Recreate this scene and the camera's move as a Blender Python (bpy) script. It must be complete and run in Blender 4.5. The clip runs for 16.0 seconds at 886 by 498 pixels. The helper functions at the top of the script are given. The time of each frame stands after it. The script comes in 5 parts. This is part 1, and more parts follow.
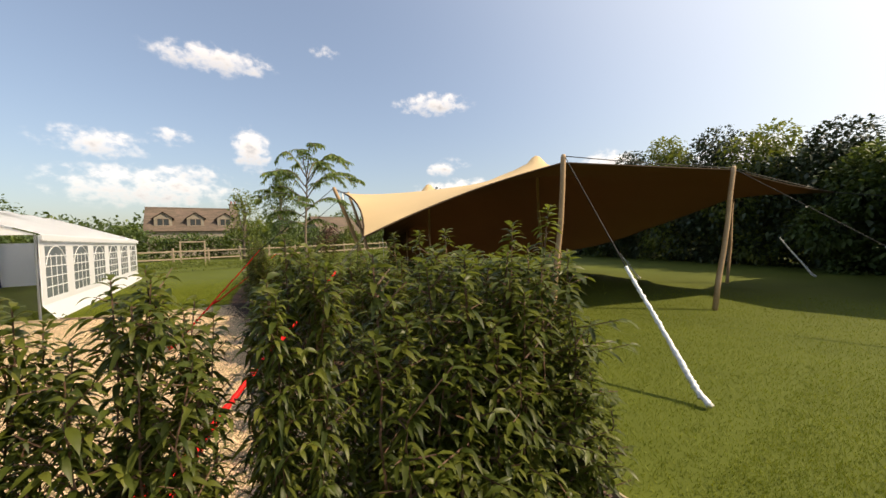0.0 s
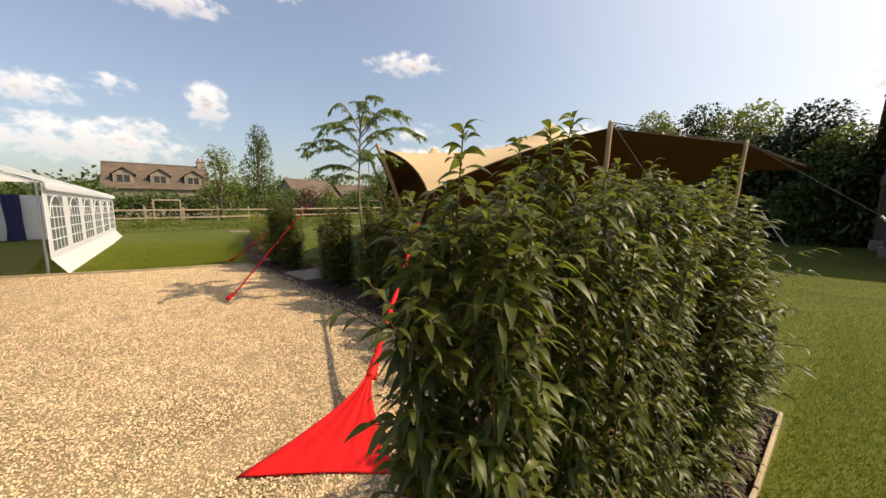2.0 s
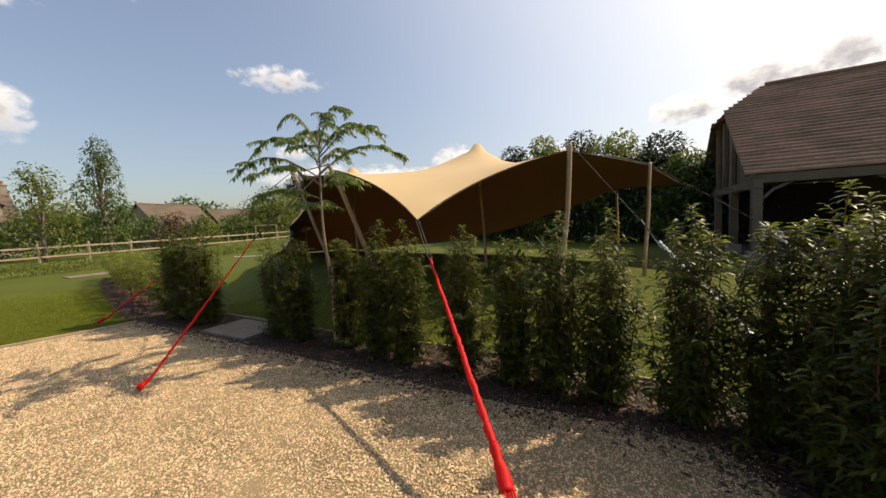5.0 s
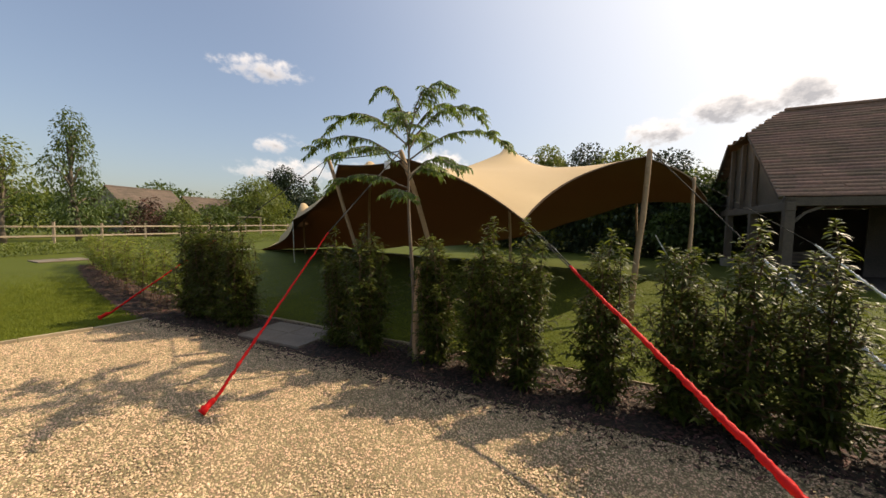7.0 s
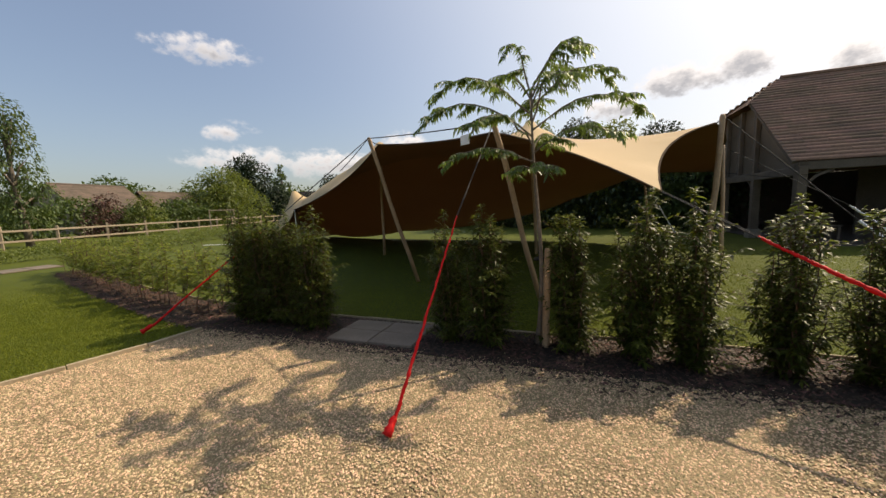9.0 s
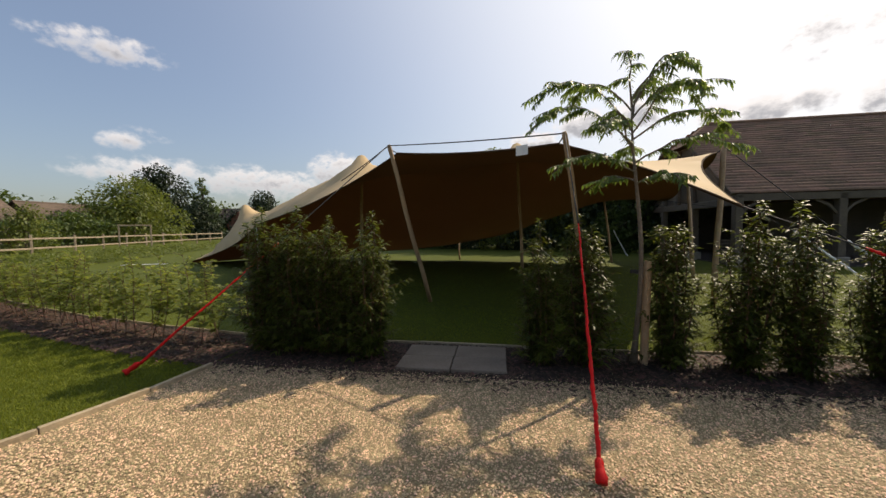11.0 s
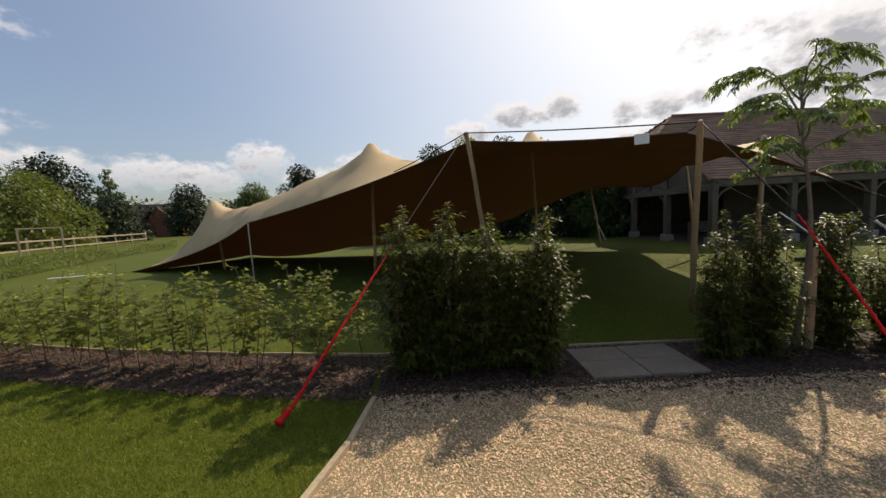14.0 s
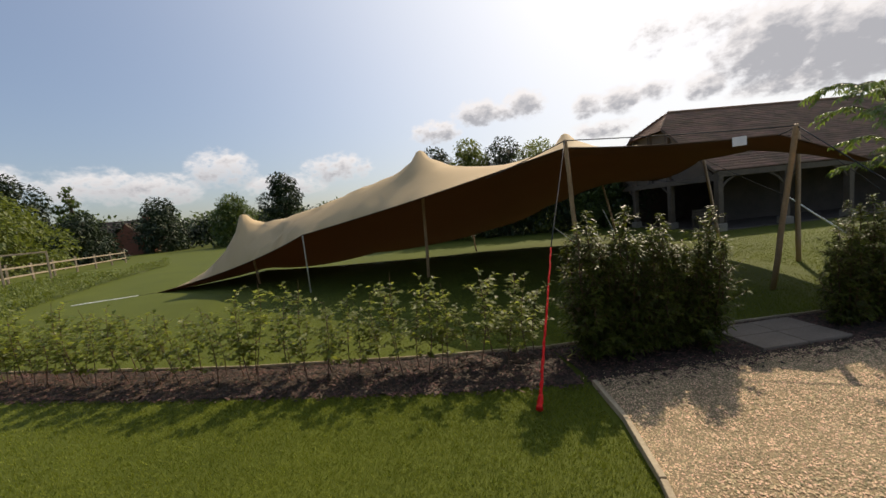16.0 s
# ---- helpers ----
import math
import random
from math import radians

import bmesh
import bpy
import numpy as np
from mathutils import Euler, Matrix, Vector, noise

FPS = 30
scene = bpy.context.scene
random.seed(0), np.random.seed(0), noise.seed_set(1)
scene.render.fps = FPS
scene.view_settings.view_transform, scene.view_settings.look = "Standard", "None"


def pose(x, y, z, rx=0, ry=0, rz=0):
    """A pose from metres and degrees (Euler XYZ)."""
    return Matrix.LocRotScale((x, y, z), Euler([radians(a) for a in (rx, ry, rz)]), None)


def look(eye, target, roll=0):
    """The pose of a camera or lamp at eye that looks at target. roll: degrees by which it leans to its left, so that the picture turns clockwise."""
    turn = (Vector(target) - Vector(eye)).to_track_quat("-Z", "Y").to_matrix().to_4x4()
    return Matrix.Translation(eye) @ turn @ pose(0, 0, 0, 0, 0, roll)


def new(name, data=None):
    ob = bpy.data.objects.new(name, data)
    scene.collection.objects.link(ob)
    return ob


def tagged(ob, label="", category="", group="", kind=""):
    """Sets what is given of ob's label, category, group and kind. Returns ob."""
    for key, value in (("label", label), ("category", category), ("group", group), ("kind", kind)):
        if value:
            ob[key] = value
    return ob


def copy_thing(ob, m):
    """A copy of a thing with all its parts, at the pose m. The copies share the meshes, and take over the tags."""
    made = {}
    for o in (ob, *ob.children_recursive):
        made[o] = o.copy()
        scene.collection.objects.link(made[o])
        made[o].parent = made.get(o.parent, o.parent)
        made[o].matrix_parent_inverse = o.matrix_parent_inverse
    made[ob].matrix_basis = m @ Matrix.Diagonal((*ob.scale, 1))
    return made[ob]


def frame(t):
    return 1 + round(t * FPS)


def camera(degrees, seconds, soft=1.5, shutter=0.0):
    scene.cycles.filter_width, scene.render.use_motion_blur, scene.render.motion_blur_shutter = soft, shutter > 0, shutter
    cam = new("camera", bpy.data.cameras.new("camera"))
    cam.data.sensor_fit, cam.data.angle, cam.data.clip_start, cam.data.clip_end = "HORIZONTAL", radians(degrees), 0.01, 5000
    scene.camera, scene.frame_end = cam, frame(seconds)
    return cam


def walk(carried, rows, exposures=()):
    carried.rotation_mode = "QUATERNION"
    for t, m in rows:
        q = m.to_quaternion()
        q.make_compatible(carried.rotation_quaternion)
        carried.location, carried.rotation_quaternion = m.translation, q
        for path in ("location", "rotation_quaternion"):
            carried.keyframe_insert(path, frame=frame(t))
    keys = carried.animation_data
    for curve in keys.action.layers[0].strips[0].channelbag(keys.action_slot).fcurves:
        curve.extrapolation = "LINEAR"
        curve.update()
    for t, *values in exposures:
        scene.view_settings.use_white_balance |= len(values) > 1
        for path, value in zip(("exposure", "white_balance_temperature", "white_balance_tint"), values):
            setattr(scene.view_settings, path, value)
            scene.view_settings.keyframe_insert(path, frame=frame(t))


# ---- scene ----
cam = camera(104.0, 16.0)
PATH = [
    (0, (0.994, 1.615, 1.628), (-0.673, 2.718, 1.566), -1.8),
    (0.5, (0.817, 1.323, 1.568), (-0.772, 2.537, 1.533), -3.0),
    (1, (0.689, 0.859, 1.586), (-0.894, 2.08, 1.523), -0.5),
    (1.5, (0.556, 0.58, 1.49), (-1.021, 1.8, 1.308), 0.2),
    (2, (0.374, 0.343, 1.481), (-1.185, 1.572, 1.236), -0.1),
    (2.5, (0.127, 0.197, 1.46), (-1.391, 1.471, 1.189), 0.7),
    (3, (-0.042, 0.077, 1.457), (-1.454, 1.468, 1.188), -0.7),
    (3.5, (-0.268, 0.087, 1.511), (-1.63, 1.534, 1.284), -3.8),
    (6, (-1.852, -0.367, 1.68), (-2.864, 1.352, 1.537), -1.3),
    (6.5, (-2.272, -0.424, 1.65), (-3.292, 1.29, 1.505), -2.0),
    (7, (-2.775, -0.444, 1.622), (-3.781, 1.28, 1.484), 0.7),
    (7.5, (-3.222, -0.626, 1.604), (-4.203, 1.107, 1.422), -0.6),
    (8, (-3.686, -0.764, 1.578), (-4.676, 0.96, 1.365), -3.0),
    (8.5, (-4.12, -0.823, 1.604), (-5.082, 0.916, 1.375), -2.3),
    (9, (-4.538, -0.907, 1.612), (-5.386, 0.889, 1.373), -2.3),
    (11.5, (-6.701, -1.102, 1.463), (-7.094, 0.856, 1.36), -1.5),
    (12, (-7.068, -1.105, 1.451), (-7.359, 0.87, 1.328), -2.6),
    (12.5, (-7.49, -1.109, 1.473), (-7.732, 0.872, 1.351), -2.4),
    (13, (-7.916, -1.1, 1.547), (-8.072, 0.889, 1.406), -2.7),
    (13.5, (-8.321, -1.044, 1.591), (-8.449, 0.945, 1.42), -4.5),
    (14, (-8.834, -1.046, 1.659), (-8.983, 0.94, 1.472), -2.8),
    (14.5, (-9.422, -1.178, 1.757), (-9.549, 0.807, 1.547), -4.0),
    (15, (-10.009, -1.216, 1.84), (-10.115, 0.77, 1.634), -3.8),
    (15.5, (-10.65, -1.446, 1.952), (-10.722, 0.542, 1.742), -3.8),
    (16, (-11.195, -1.518, 1.921), (-11.196, 0.473, 1.724), -5.9),
]
EXPOSURES = [(0.0, 0.45, 7300, 12), (2.0, 0.36, 7300, 13), (3.5, 0.28, 7250, 13), (7.0, 0.18, 7100, 13), (12.0, -0.07, 6700, 12), (16.0, -0.1, 6650, 12)]
walk(cam, [(t, look(eye, target, roll)) for t, eye, target, roll in PATH], EXPOSURES)

# ---- world, sun, exposure ----
SUN_AZ, SUN_EL = radians(38), radians(44)
world = bpy.data.worlds.new("world")
scene.world = world
world.use_nodes = True
wn, wl = world.node_tree.nodes, world.node_tree.links
wn.clear()


def wnode(kind, **props):
    n = wn.new(kind)
    for k, v in props.items():
        if k == "operation":
            n.operation = v
        elif k == "blend_type":
            n.blend_type = v
        elif k == "data_type":
            n.data_type = v
    return n


def wmath(op, a, b=None, c=None):
    n = wnode("ShaderNodeMath", operation=op)
    for i, v in enumerate((a, b, c)):
        if v is None:
            continue
        if isinstance(v, (int, float)):
            n.inputs[i].default_value = v
        else:
            wl.new(v, n.inputs[i])
    return n.outputs[0]


sky = wn.new("ShaderNodeTexSky")
sky.sky_type = "NISHITA"
sky.sun_disc = False
sky.sun_elevation, sky.sun_rotation = SUN_EL, SUN_AZ
sky.air_density, sky.dust_density, sky.ozone_density = 1.0, 2.4, 1.2
coord = wn.new("ShaderNodeTexCoord")
sep = wn.new("ShaderNodeSeparateXYZ")
wl.new(coord.outputs["Generated"], sep.inputs[0])
# azimuth clockwise from +y and elevation, in radians
azim = wmath("ARCTAN2", sep.outputs[0], sep.outputs[1])
elev = wmath("ARCSINE", sep.outputs[2])
warp = wn.new("ShaderNodeTexNoise")
warp.inputs["Scale"].default_value = 30.0
warp.inputs["Detail"].default_value = 8.0
warp.inputs["Roughness"].default_value = 0.58
squash = wn.new("ShaderNodeMapping")
squash.inputs["Scale"].default_value = (1, 1, 1.5)
wl.new(coord.outputs["Generated"], squash.inputs[0])
wl.new(squash.outputs[0], warp.inputs["Vector"])
# cumulus: azimuth, elevation, half width, half height, all in degrees, and body
CLOUDS = [
    (-88.8, 24.0, 7.0, 1.7, 0.9), (-57.4, 20.9, 5.8, 1.6, 1.0), (-84.9, 13.2, 2.4, 3.0, 1.1), (-101.2, 12.2, 4.8, 1.7, 0.85), (-93.9, 14.0, 2.2, 1.1, 0.75), (-96.2, 7.6, 9.5, 2.6, 0.9),
    (-91.0, 9.4, 4.0, 1.4, 0.7), (-74.2, 27.1, 2.0, 0.8, 0.6), (-54.6, 12.0, 3.0, 0.9, 0.55), (-56.4, 11.1, 2.2, 1.1, 1.0), (-53.4, 7.6, 7.6, 1.9, 1.0), (-43.6, 7.2, 5.6, 2.2, 1.1),
    (-38.4, 6.9, 5.0, 2.1, 1.1), (-30.8, 9.3, 4.0, 2.6, 1.2), (-15.1, 8.9, 5.0, 2.1, 1.15), (-23.0, 6.8, 6.0, 1.7, 1.0), (7.6, 15.1, 3.9, 1.9, 1.5), (14.9, 15.3, 3.4, 2.1, 1.5),
    (11.2, 14.6, 4.6, 1.2, 1.4), (0.8, 13.0, 4.0, 1.7, 1.3), (28.2, 13.2, 3.3, 1.8, 1.5), (32.4, 13.6, 2.2, 1.4, 1.4), (37.9, 12.6, 2.4, 1.6, 1.5), (25.3, 9.9, 4.8, 1.3, 1.2),
    (44.6, 15.6, 6.2, 4.6, 1.7), (50.5, 13.6, 7.0, 4.4, 1.8), (46.0, 11.0, 6.0, 1.7, 1.5), (32.3, 20.0, 4.0, 2.6, 0.8), (39.0, 19.0, 4.0, 2.4, 0.9), (24.0, 13.4, 2.6, 1.7, 1.3)]
total = under = None
for az, el, hw, hh, body in CLOUDS:
    dx = wmath("DIVIDE", wmath("SUBTRACT", azim, radians(az)), radians(hw * 1.25))
    dy = wmath("DIVIDE", wmath("SUBTRACT", elev, radians(el)), radians(hh * 1.3))
    r2 = wmath("ADD", wmath("MULTIPLY", dx, dx), wmath("MULTIPLY", dy, dy))
    lobe = wmath("MULTIPLY", wmath("MAXIMUM", wmath("SUBTRACT", 1.0, r2), 0.0), body)
    total = lobe if total is None else wmath("MAXIMUM", total, lobe)
    # the same lobe a little lower is the shaded underside
    dz = wmath("ADD", dy, 0.32)
    low = wmath("MULTIPLY", wmath("MAXIMUM", wmath("SUBTRACT", 1.0, wmath("ADD", wmath("MULTIPLY", dx, dx), wmath("MULTIPLY", dz, dz))), 0.0), body)
    under = low if under is None else wmath("MAXIMUM", under, low)
# the lobes are torn by the noise
dens = wmath("ADD", wmath("MULTIPLY", wmath("SUBTRACT", warp.outputs["Fac"], 0.52), 2.7), total)
rim = wmath("MINIMUM", wmath("MULTIPLY", wmath("MAXIMUM", wmath("SUBTRACT", dens, 0.1), 0.0), 0.85), 1.0)
body = wmath("MULTIPLY", wmath("MULTIPLY", rim, rim), wmath("SUBTRACT", 3.0, wmath("MULTIPLY", rim, 2.0)))
mask = wmath("MULTIPLY", wmath("MULTIPLY", body, 0.94), wmath("MINIMUM", wmath("MULTIPLY", total, 2.6), 1.0))
lowdens = wmath("ADD", wmath("MULTIPLY", wmath("SUBTRACT", warp.outputs["Fac"], 0.53), 2.6), under)
thick = wmath("MINIMUM", wmath("MULTIPLY", wmath("MAXIMUM", wmath("SUBTRACT", lowdens, 0.5), 0.0), 1.05), 1.0)
tone = wnode("ShaderNodeMix", data_type="RGBA")
tone.inputs[6].default_value = (5.7, 5.5, 5.4, 1)
tone.inputs[7].default_value = (2.6, 2.65, 2.85, 1)
wl.new(thick, tone.inputs[0])
mixc = wnode("ShaderNodeMix", data_type="RGBA")
wl.new(mask, mixc.inputs[0])
# haze: the glow round the sun is rolled off softly and the blue paled
def wvec(op, a, b):
    n = wn.new("ShaderNodeVectorMath")
    n.operation = op
    for i, v in enumerate((a, b)):
        if isinstance(v, tuple):
            n.inputs[i].default_value = v
        else:
            wl.new(v, n.inputs[i])
    return n.outputs[0]


bright = wn.new("ShaderNodeRGBToBW")
wl.new(sky.outputs[0], bright.inputs[0])
gain = wmath("DIVIDE", 10.5, wmath("ADD", bright.outputs[0], 10.5))
gain3 = wn.new("ShaderNodeCombineXYZ")
for i in range(3):
    wl.new(gain, gain3.inputs[i])
rolled = wvec("MULTIPLY", sky.outputs[0], gain3.outputs[0])
haze = wnode("ShaderNodeMix", data_type="RGBA")
aim = wn.new("ShaderNodeVectorMath")
aim.operation = "DOT_PRODUCT"
aim.inputs[1].default_value = (math.sin(SUN_AZ) * math.cos(SUN_EL), math.cos(SUN_AZ) * math.cos(SUN_EL), math.sin(SUN_EL))
wl.new(coord.outputs["Generated"], aim.inputs[0])
near_sun = wmath("POWER", wmath("MAXIMUM", aim.outputs["Value"], 0.0), 3.0)
wl.new(wmath("ADD", wmath("MULTIPLY", near_sun, 0.58), 0.03), haze.inputs[0])
haze.inputs[7].default_value = (7.3, 7.7, 7.9, 1)
wl.new(rolled, haze.inputs[6])
wl.new(haze.outputs[2], mixc.inputs[6])
wl.new(tone.outputs[2], mixc.inputs[7])
bg = wn.new("ShaderNodeBackground")
bg.inputs["Strength"].default_value = 0.175
wl.new(mixc.outputs[2], bg.inputs["Color"])
wout = wn.new("ShaderNodeOutputWorld")
wl.new(bg.outputs[0], wout.inputs["Surface"])

sun = new("sun", bpy.data.lights.new("sun", "SUN"))
sun.data.energy, sun.data.angle, sun.data.color = 4.9, radians(0.6), (1.0, 0.86, 0.66)
sun.matrix_basis = look((0, 0, 0), (-math.sin(SUN_AZ) * math.cos(SUN_EL), -math.cos(SUN_AZ) * math.cos(SUN_EL), -math.sin(SUN_EL)))
sun.location = (20, 25, 30)


# ---- materials ----
def material(name, base, rough=0.7, second=None, scale=6.0, fine=60.0, bump=0.3, bump_dist=0.01, metal=0.0, spec=0.5,
             translucent=0.0, sheer=None, vary=0.0, per_object=False, coords="Object", patch=0.5):
    """A painted or grown surface: two colours mixed by coarse and fine noise, with relief."""
    m = bpy.data.materials.new(name)
    m.use_nodes = True
    n, l = m.node_tree.nodes, m.node_tree.links
    b = n["Principled BSDF"]
    b.inputs["Roughness"].default_value, b.inputs["Metallic"].default_value = rough, metal
    b.inputs["Specular IOR Level"].default_value = spec
    second = second or tuple(c * 0.72 for c in base)
    tc = n.new("ShaderNodeTexCoord")
    coarse, grain = n.new("ShaderNodeTexNoise"), n.new("ShaderNodeTexNoise")
    for t, s, d in ((coarse, scale, 3), (grain, fine, 4)):
        t.inputs["Scale"].default_value, t.inputs["Detail"].default_value = s, d
        l.new(tc.outputs[coords], t.inputs["Vector"])
    add = n.new("ShaderNodeMath")
    add.operation = "MULTIPLY_ADD"
    add.inputs[1].default_value = 1 - patch
    l.new(grain.outputs["Fac"], add.inputs[0])
    half = n.new("ShaderNodeMath")
    half.operation = "MULTIPLY"
    half.inputs[1].default_value = patch
    l.new(coarse.outputs["Fac"], half.inputs[0])
    l.new(half.outputs[0], add.inputs[2])
    ramp = n.new("ShaderNodeValToRGB")
    ramp.color_ramp.elements[0].position, ramp.color_ramp.elements[1].position = 0.36, 0.64
    ramp.color_ramp.elements[0].color, ramp.color_ramp.elements[1].color = (*second, 1), (*base, 1)
    l.new(add.outputs[0], ramp.inputs[0])
    colour = ramp.outputs[0]
    if vary:
        hsv = n.new("ShaderNodeHueSaturation")
        if per_object:
            src = n.new("ShaderNodeObjectInfo").outputs["Random"]
        else:
            src = n.new("ShaderNodeNewGeometry").outputs["Random Per Island"]
        rng = n.new("ShaderNodeMapRange")
        rng.inputs["To Min"].default_value, rng.inputs["To Max"].default_value = 1 - vary, 1 + vary
        l.new(src, rng.inputs["Value"])
        l.new(rng.outputs[0], hsv.inputs["Value"])
        hue = n.new("ShaderNodeMapRange")
        hue.inputs["To Min"].default_value, hue.inputs["To Max"].default_value = 0.5 + vary * 0.06, 0.5 - vary * 0.06
        l.new(src, hue.inputs["Value"])
        l.new(hue.outputs[0], hsv.inputs["Hue"])
        l.new(colour, hsv.inputs["Color"])
        colour = hsv.outputs[0]
    l.new(colour, b.inputs["Base Color"])
    if bump:
        bm_ = n.new("ShaderNodeBump")
        bm_.inputs["Strength"].default_value, bm_.inputs["Distance"].default_value = bump, bump_dist
        l.new(grain.outputs["Fac"], bm_.inputs["Height"])
        l.new(bm_.outputs[0], b.inputs["Normal"])
    if translucent:
        tr = n.new("ShaderNodeBsdfTranslucent")
        if sheer:
            tr.inputs["Color"].default_value = (*sheer, 1)
        else:
            l.new(colour, tr.inputs["Color"])
        mix = n.new("ShaderNodeMixShader")
        mix.inputs[0].default_value = translucent
        l.new(b.outputs[0], mix.inputs[1])
        l.new(tr.outputs[0], mix.inputs[2])
        l.new(mix.outputs[0], n["Material Output"].inputs["Surface"])
    return m


GRASS = material("lawn_turf", (0.082, 0.1, 0.009), 0.85, (0.058, 0.074, 0.007), 0.5, 130, 0.25, 0.01, spec=0.2, coords="Object")
BLADE = material("grass_blade", (0.19, 0.222, 0.02), 0.6, (0.138, 0.17, 0.015), 2.0, 30, 0, translucent=0.35, spec=0.3, vary=0.22)
GRAVEL = material("gravel_bed", (0.36, 0.265, 0.14), 0.9, (0.13, 0.095, 0.055), 1.2, 110, 0.4, 0.008, patch=0.25)
PEBBLE = material("pebble", (0.62, 0.478, 0.27), 0.75, (0.39, 0.288, 0.16), 5, 90, 0.2, 0.003, vary=0.7)
MULCH = material("bark_mulch", (0.042, 0.026, 0.016), 0.95, (0.022, 0.015, 0.011), 3, 60, 0.9, 0.02)
CHIP = material("bark_chip", (0.095, 0.055, 0.032), 0.75, (0.036, 0.021, 0.013), 8, 60, 0.3, 0.004, vary=0.75)
EDGE_WOOD = material("weathered_board", (0.42, 0.34, 0.22), 0.8, (0.27, 0.21, 0.13), 3, 40, 0.4, 0.004)
SLAB = material("sandstone_slab", (0.2, 0.162, 0.122), 0.8, (0.135, 0.108, 0.08), 3, 45, 0.25, 0.004, vary=0.08, per_object=True)
LAUREL = material("laurel_leaf", (0.043, 0.057, 0.01), 0.44, (0.022, 0.032, 0.0055), 5, 40, 0.1, 0.003, spec=0.18, translucent=0.22, sheer=(0.18, 0.21, 0.018), vary=0.5)
SHOOT = material("young_laurel_leaf", (0.08, 0.096, 0.016), 0.44, (0.05, 0.063, 0.01), 5, 40, 0.1, 0.003, spec=0.26, translucent=0.28, sheer=(0.24, 0.29, 0.04), vary=0.35)
STEM = material("red_brown_stem", (0.12, 0.06, 0.035), 0.7, (0.07, 0.04, 0.025), 20, 90, 0.4, 0.003)
BARK = material("grey_brown_bark", (0.2, 0.16, 0.115), 0.85, (0.11, 0.085, 0.06), 6, 50, 0.7, 0.006)
CHERRY = material("small_tree_leaf", (0.11, 0.165, 0.035), 0.45, (0.07, 0.115, 0.022), 5, 40, 0, translucent=0.35, sheer=(0.24, 0.34, 0.05), vary=0.3)
WHIP = material("beech_leaf", (0.16, 0.19, 0.03), 0.5, (0.085, 0.115, 0.018), 5, 40, 0, translucent=0.5, sheer=(0.34, 0.38, 0.06), vary=0.35)
CANVAS = material("sand_stretch_fabric", (0.62, 0.47, 0.27), 0.75, (0.57, 0.42, 0.235), 0.6, 120, 0.15, 0.003, spec=0.25, translucent=0.14, sheer=(0.55, 0.36, 0.17))
BROWN_FABRIC = material("brown_tent_fabric", (0.094, 0.066, 0.047), 0.9, (0.074, 0.051, 0.036), 0.6, 120, 0.15, 0.003, spec=0.1, translucent=0.3, sheer=(0.24, 0.148, 0.088))
POLE = material("peeled_pole_wood", (0.43, 0.29, 0.16), 0.65, (0.3, 0.19, 0.1), 3, 30, 0.4, 0.006)
ROPE = material("dark_rope", (0.035, 0.033, 0.032), 0.8, (0.02, 0.02, 0.02), 40, 200, 0.5, 0.003)
RED = material("red_cover_cloth", (0.7, 0.011, 0.009), 0.6, (0.55, 0.007, 0.007), 9, 70, 0.5, 0.006, spec=0.25, translucent=0.12, sheer=(0.8, 0.02, 0.01))
WHITE = material("white_pvc", (0.86, 0.87, 0.89), 0.45, (0.8, 0.82, 0.845), 1.5, 60, 0.12, 0.004, translucent=0.38, sheer=(0.86, 0.88, 0.92))
WHITE_CLOTH = material("white_cover_cloth", (0.8, 0.8, 0.8), 0.6, (0.68, 0.68, 0.69), 8, 80, 0.3, 0.004)
CLEAR = material("clear_pvc_window", (0.14, 0.165, 0.19), 0.25, (0.09, 0.11, 0.13), 2, 20, 0.1, 0.004, spec=0.2)
NAVY = material("navy_curtain", (0.012, 0.02, 0.11), 0.8, (0.008, 0.012, 0.07), 3, 50, 0.3, 0.006)
STEEL = material("galvanised_steel", (0.5, 0.51, 0.52), 0.4, (0.4, 0.41, 0.42), 5, 80, 0.1, 0.002, metal=0.9)
PAPER = material("white_tag", (0.8, 0.8, 0.78), 0.6, (0.72, 0.72, 0.7), 10, 90, 0)
FAR_TILE = material("weathered_roof_tile", (0.13, 0.095, 0.07), 0.85, (0.08, 0.06, 0.046), 0.5, 5, 0.4, 0.01, vary=0.22)
TILE = material("clay_peg_tile", (0.25, 0.145, 0.092), 0.85, (0.13, 0.08, 0.055), 0.9, 14, 0.5, 0.01, vary=0.22)
OAK = material("grey_oak", (0.14, 0.105, 0.073), 0.75, (0.085, 0.064, 0.045), 2, 22, 0.5, 0.008)
CLADDING = material("dark_weatherboard", (0.09, 0.07, 0.055), 0.8, (0.05, 0.04, 0.032), 1.5, 22, 0.5, 0.008)
PLASTER = material("brown_boarding", (0.27, 0.22, 0.17), 0.85, (0.2, 0.16, 0.12), 1, 30, 0.3, 0.005)
STONE = material("limestone", (0.3, 0.26, 0.205), 0.85, (0.2, 0.175, 0.14), 2, 25, 0.6, 0.012)
BRICK = material("red_brick", (0.36, 0.14, 0.085), 0.85, (0.25, 0.095, 0.06), 2, 30, 0.4, 0.01)
GLASS = material("window_glass", (0.03, 0.035, 0.04), 0.06, (0.02, 0.025, 0.03), 2, 20, 0)
FENCE = material("weathered_fence_timber", (0.36, 0.29, 0.2), 0.8, (0.24, 0.19, 0.13), 2, 25, 0.4, 0.006)
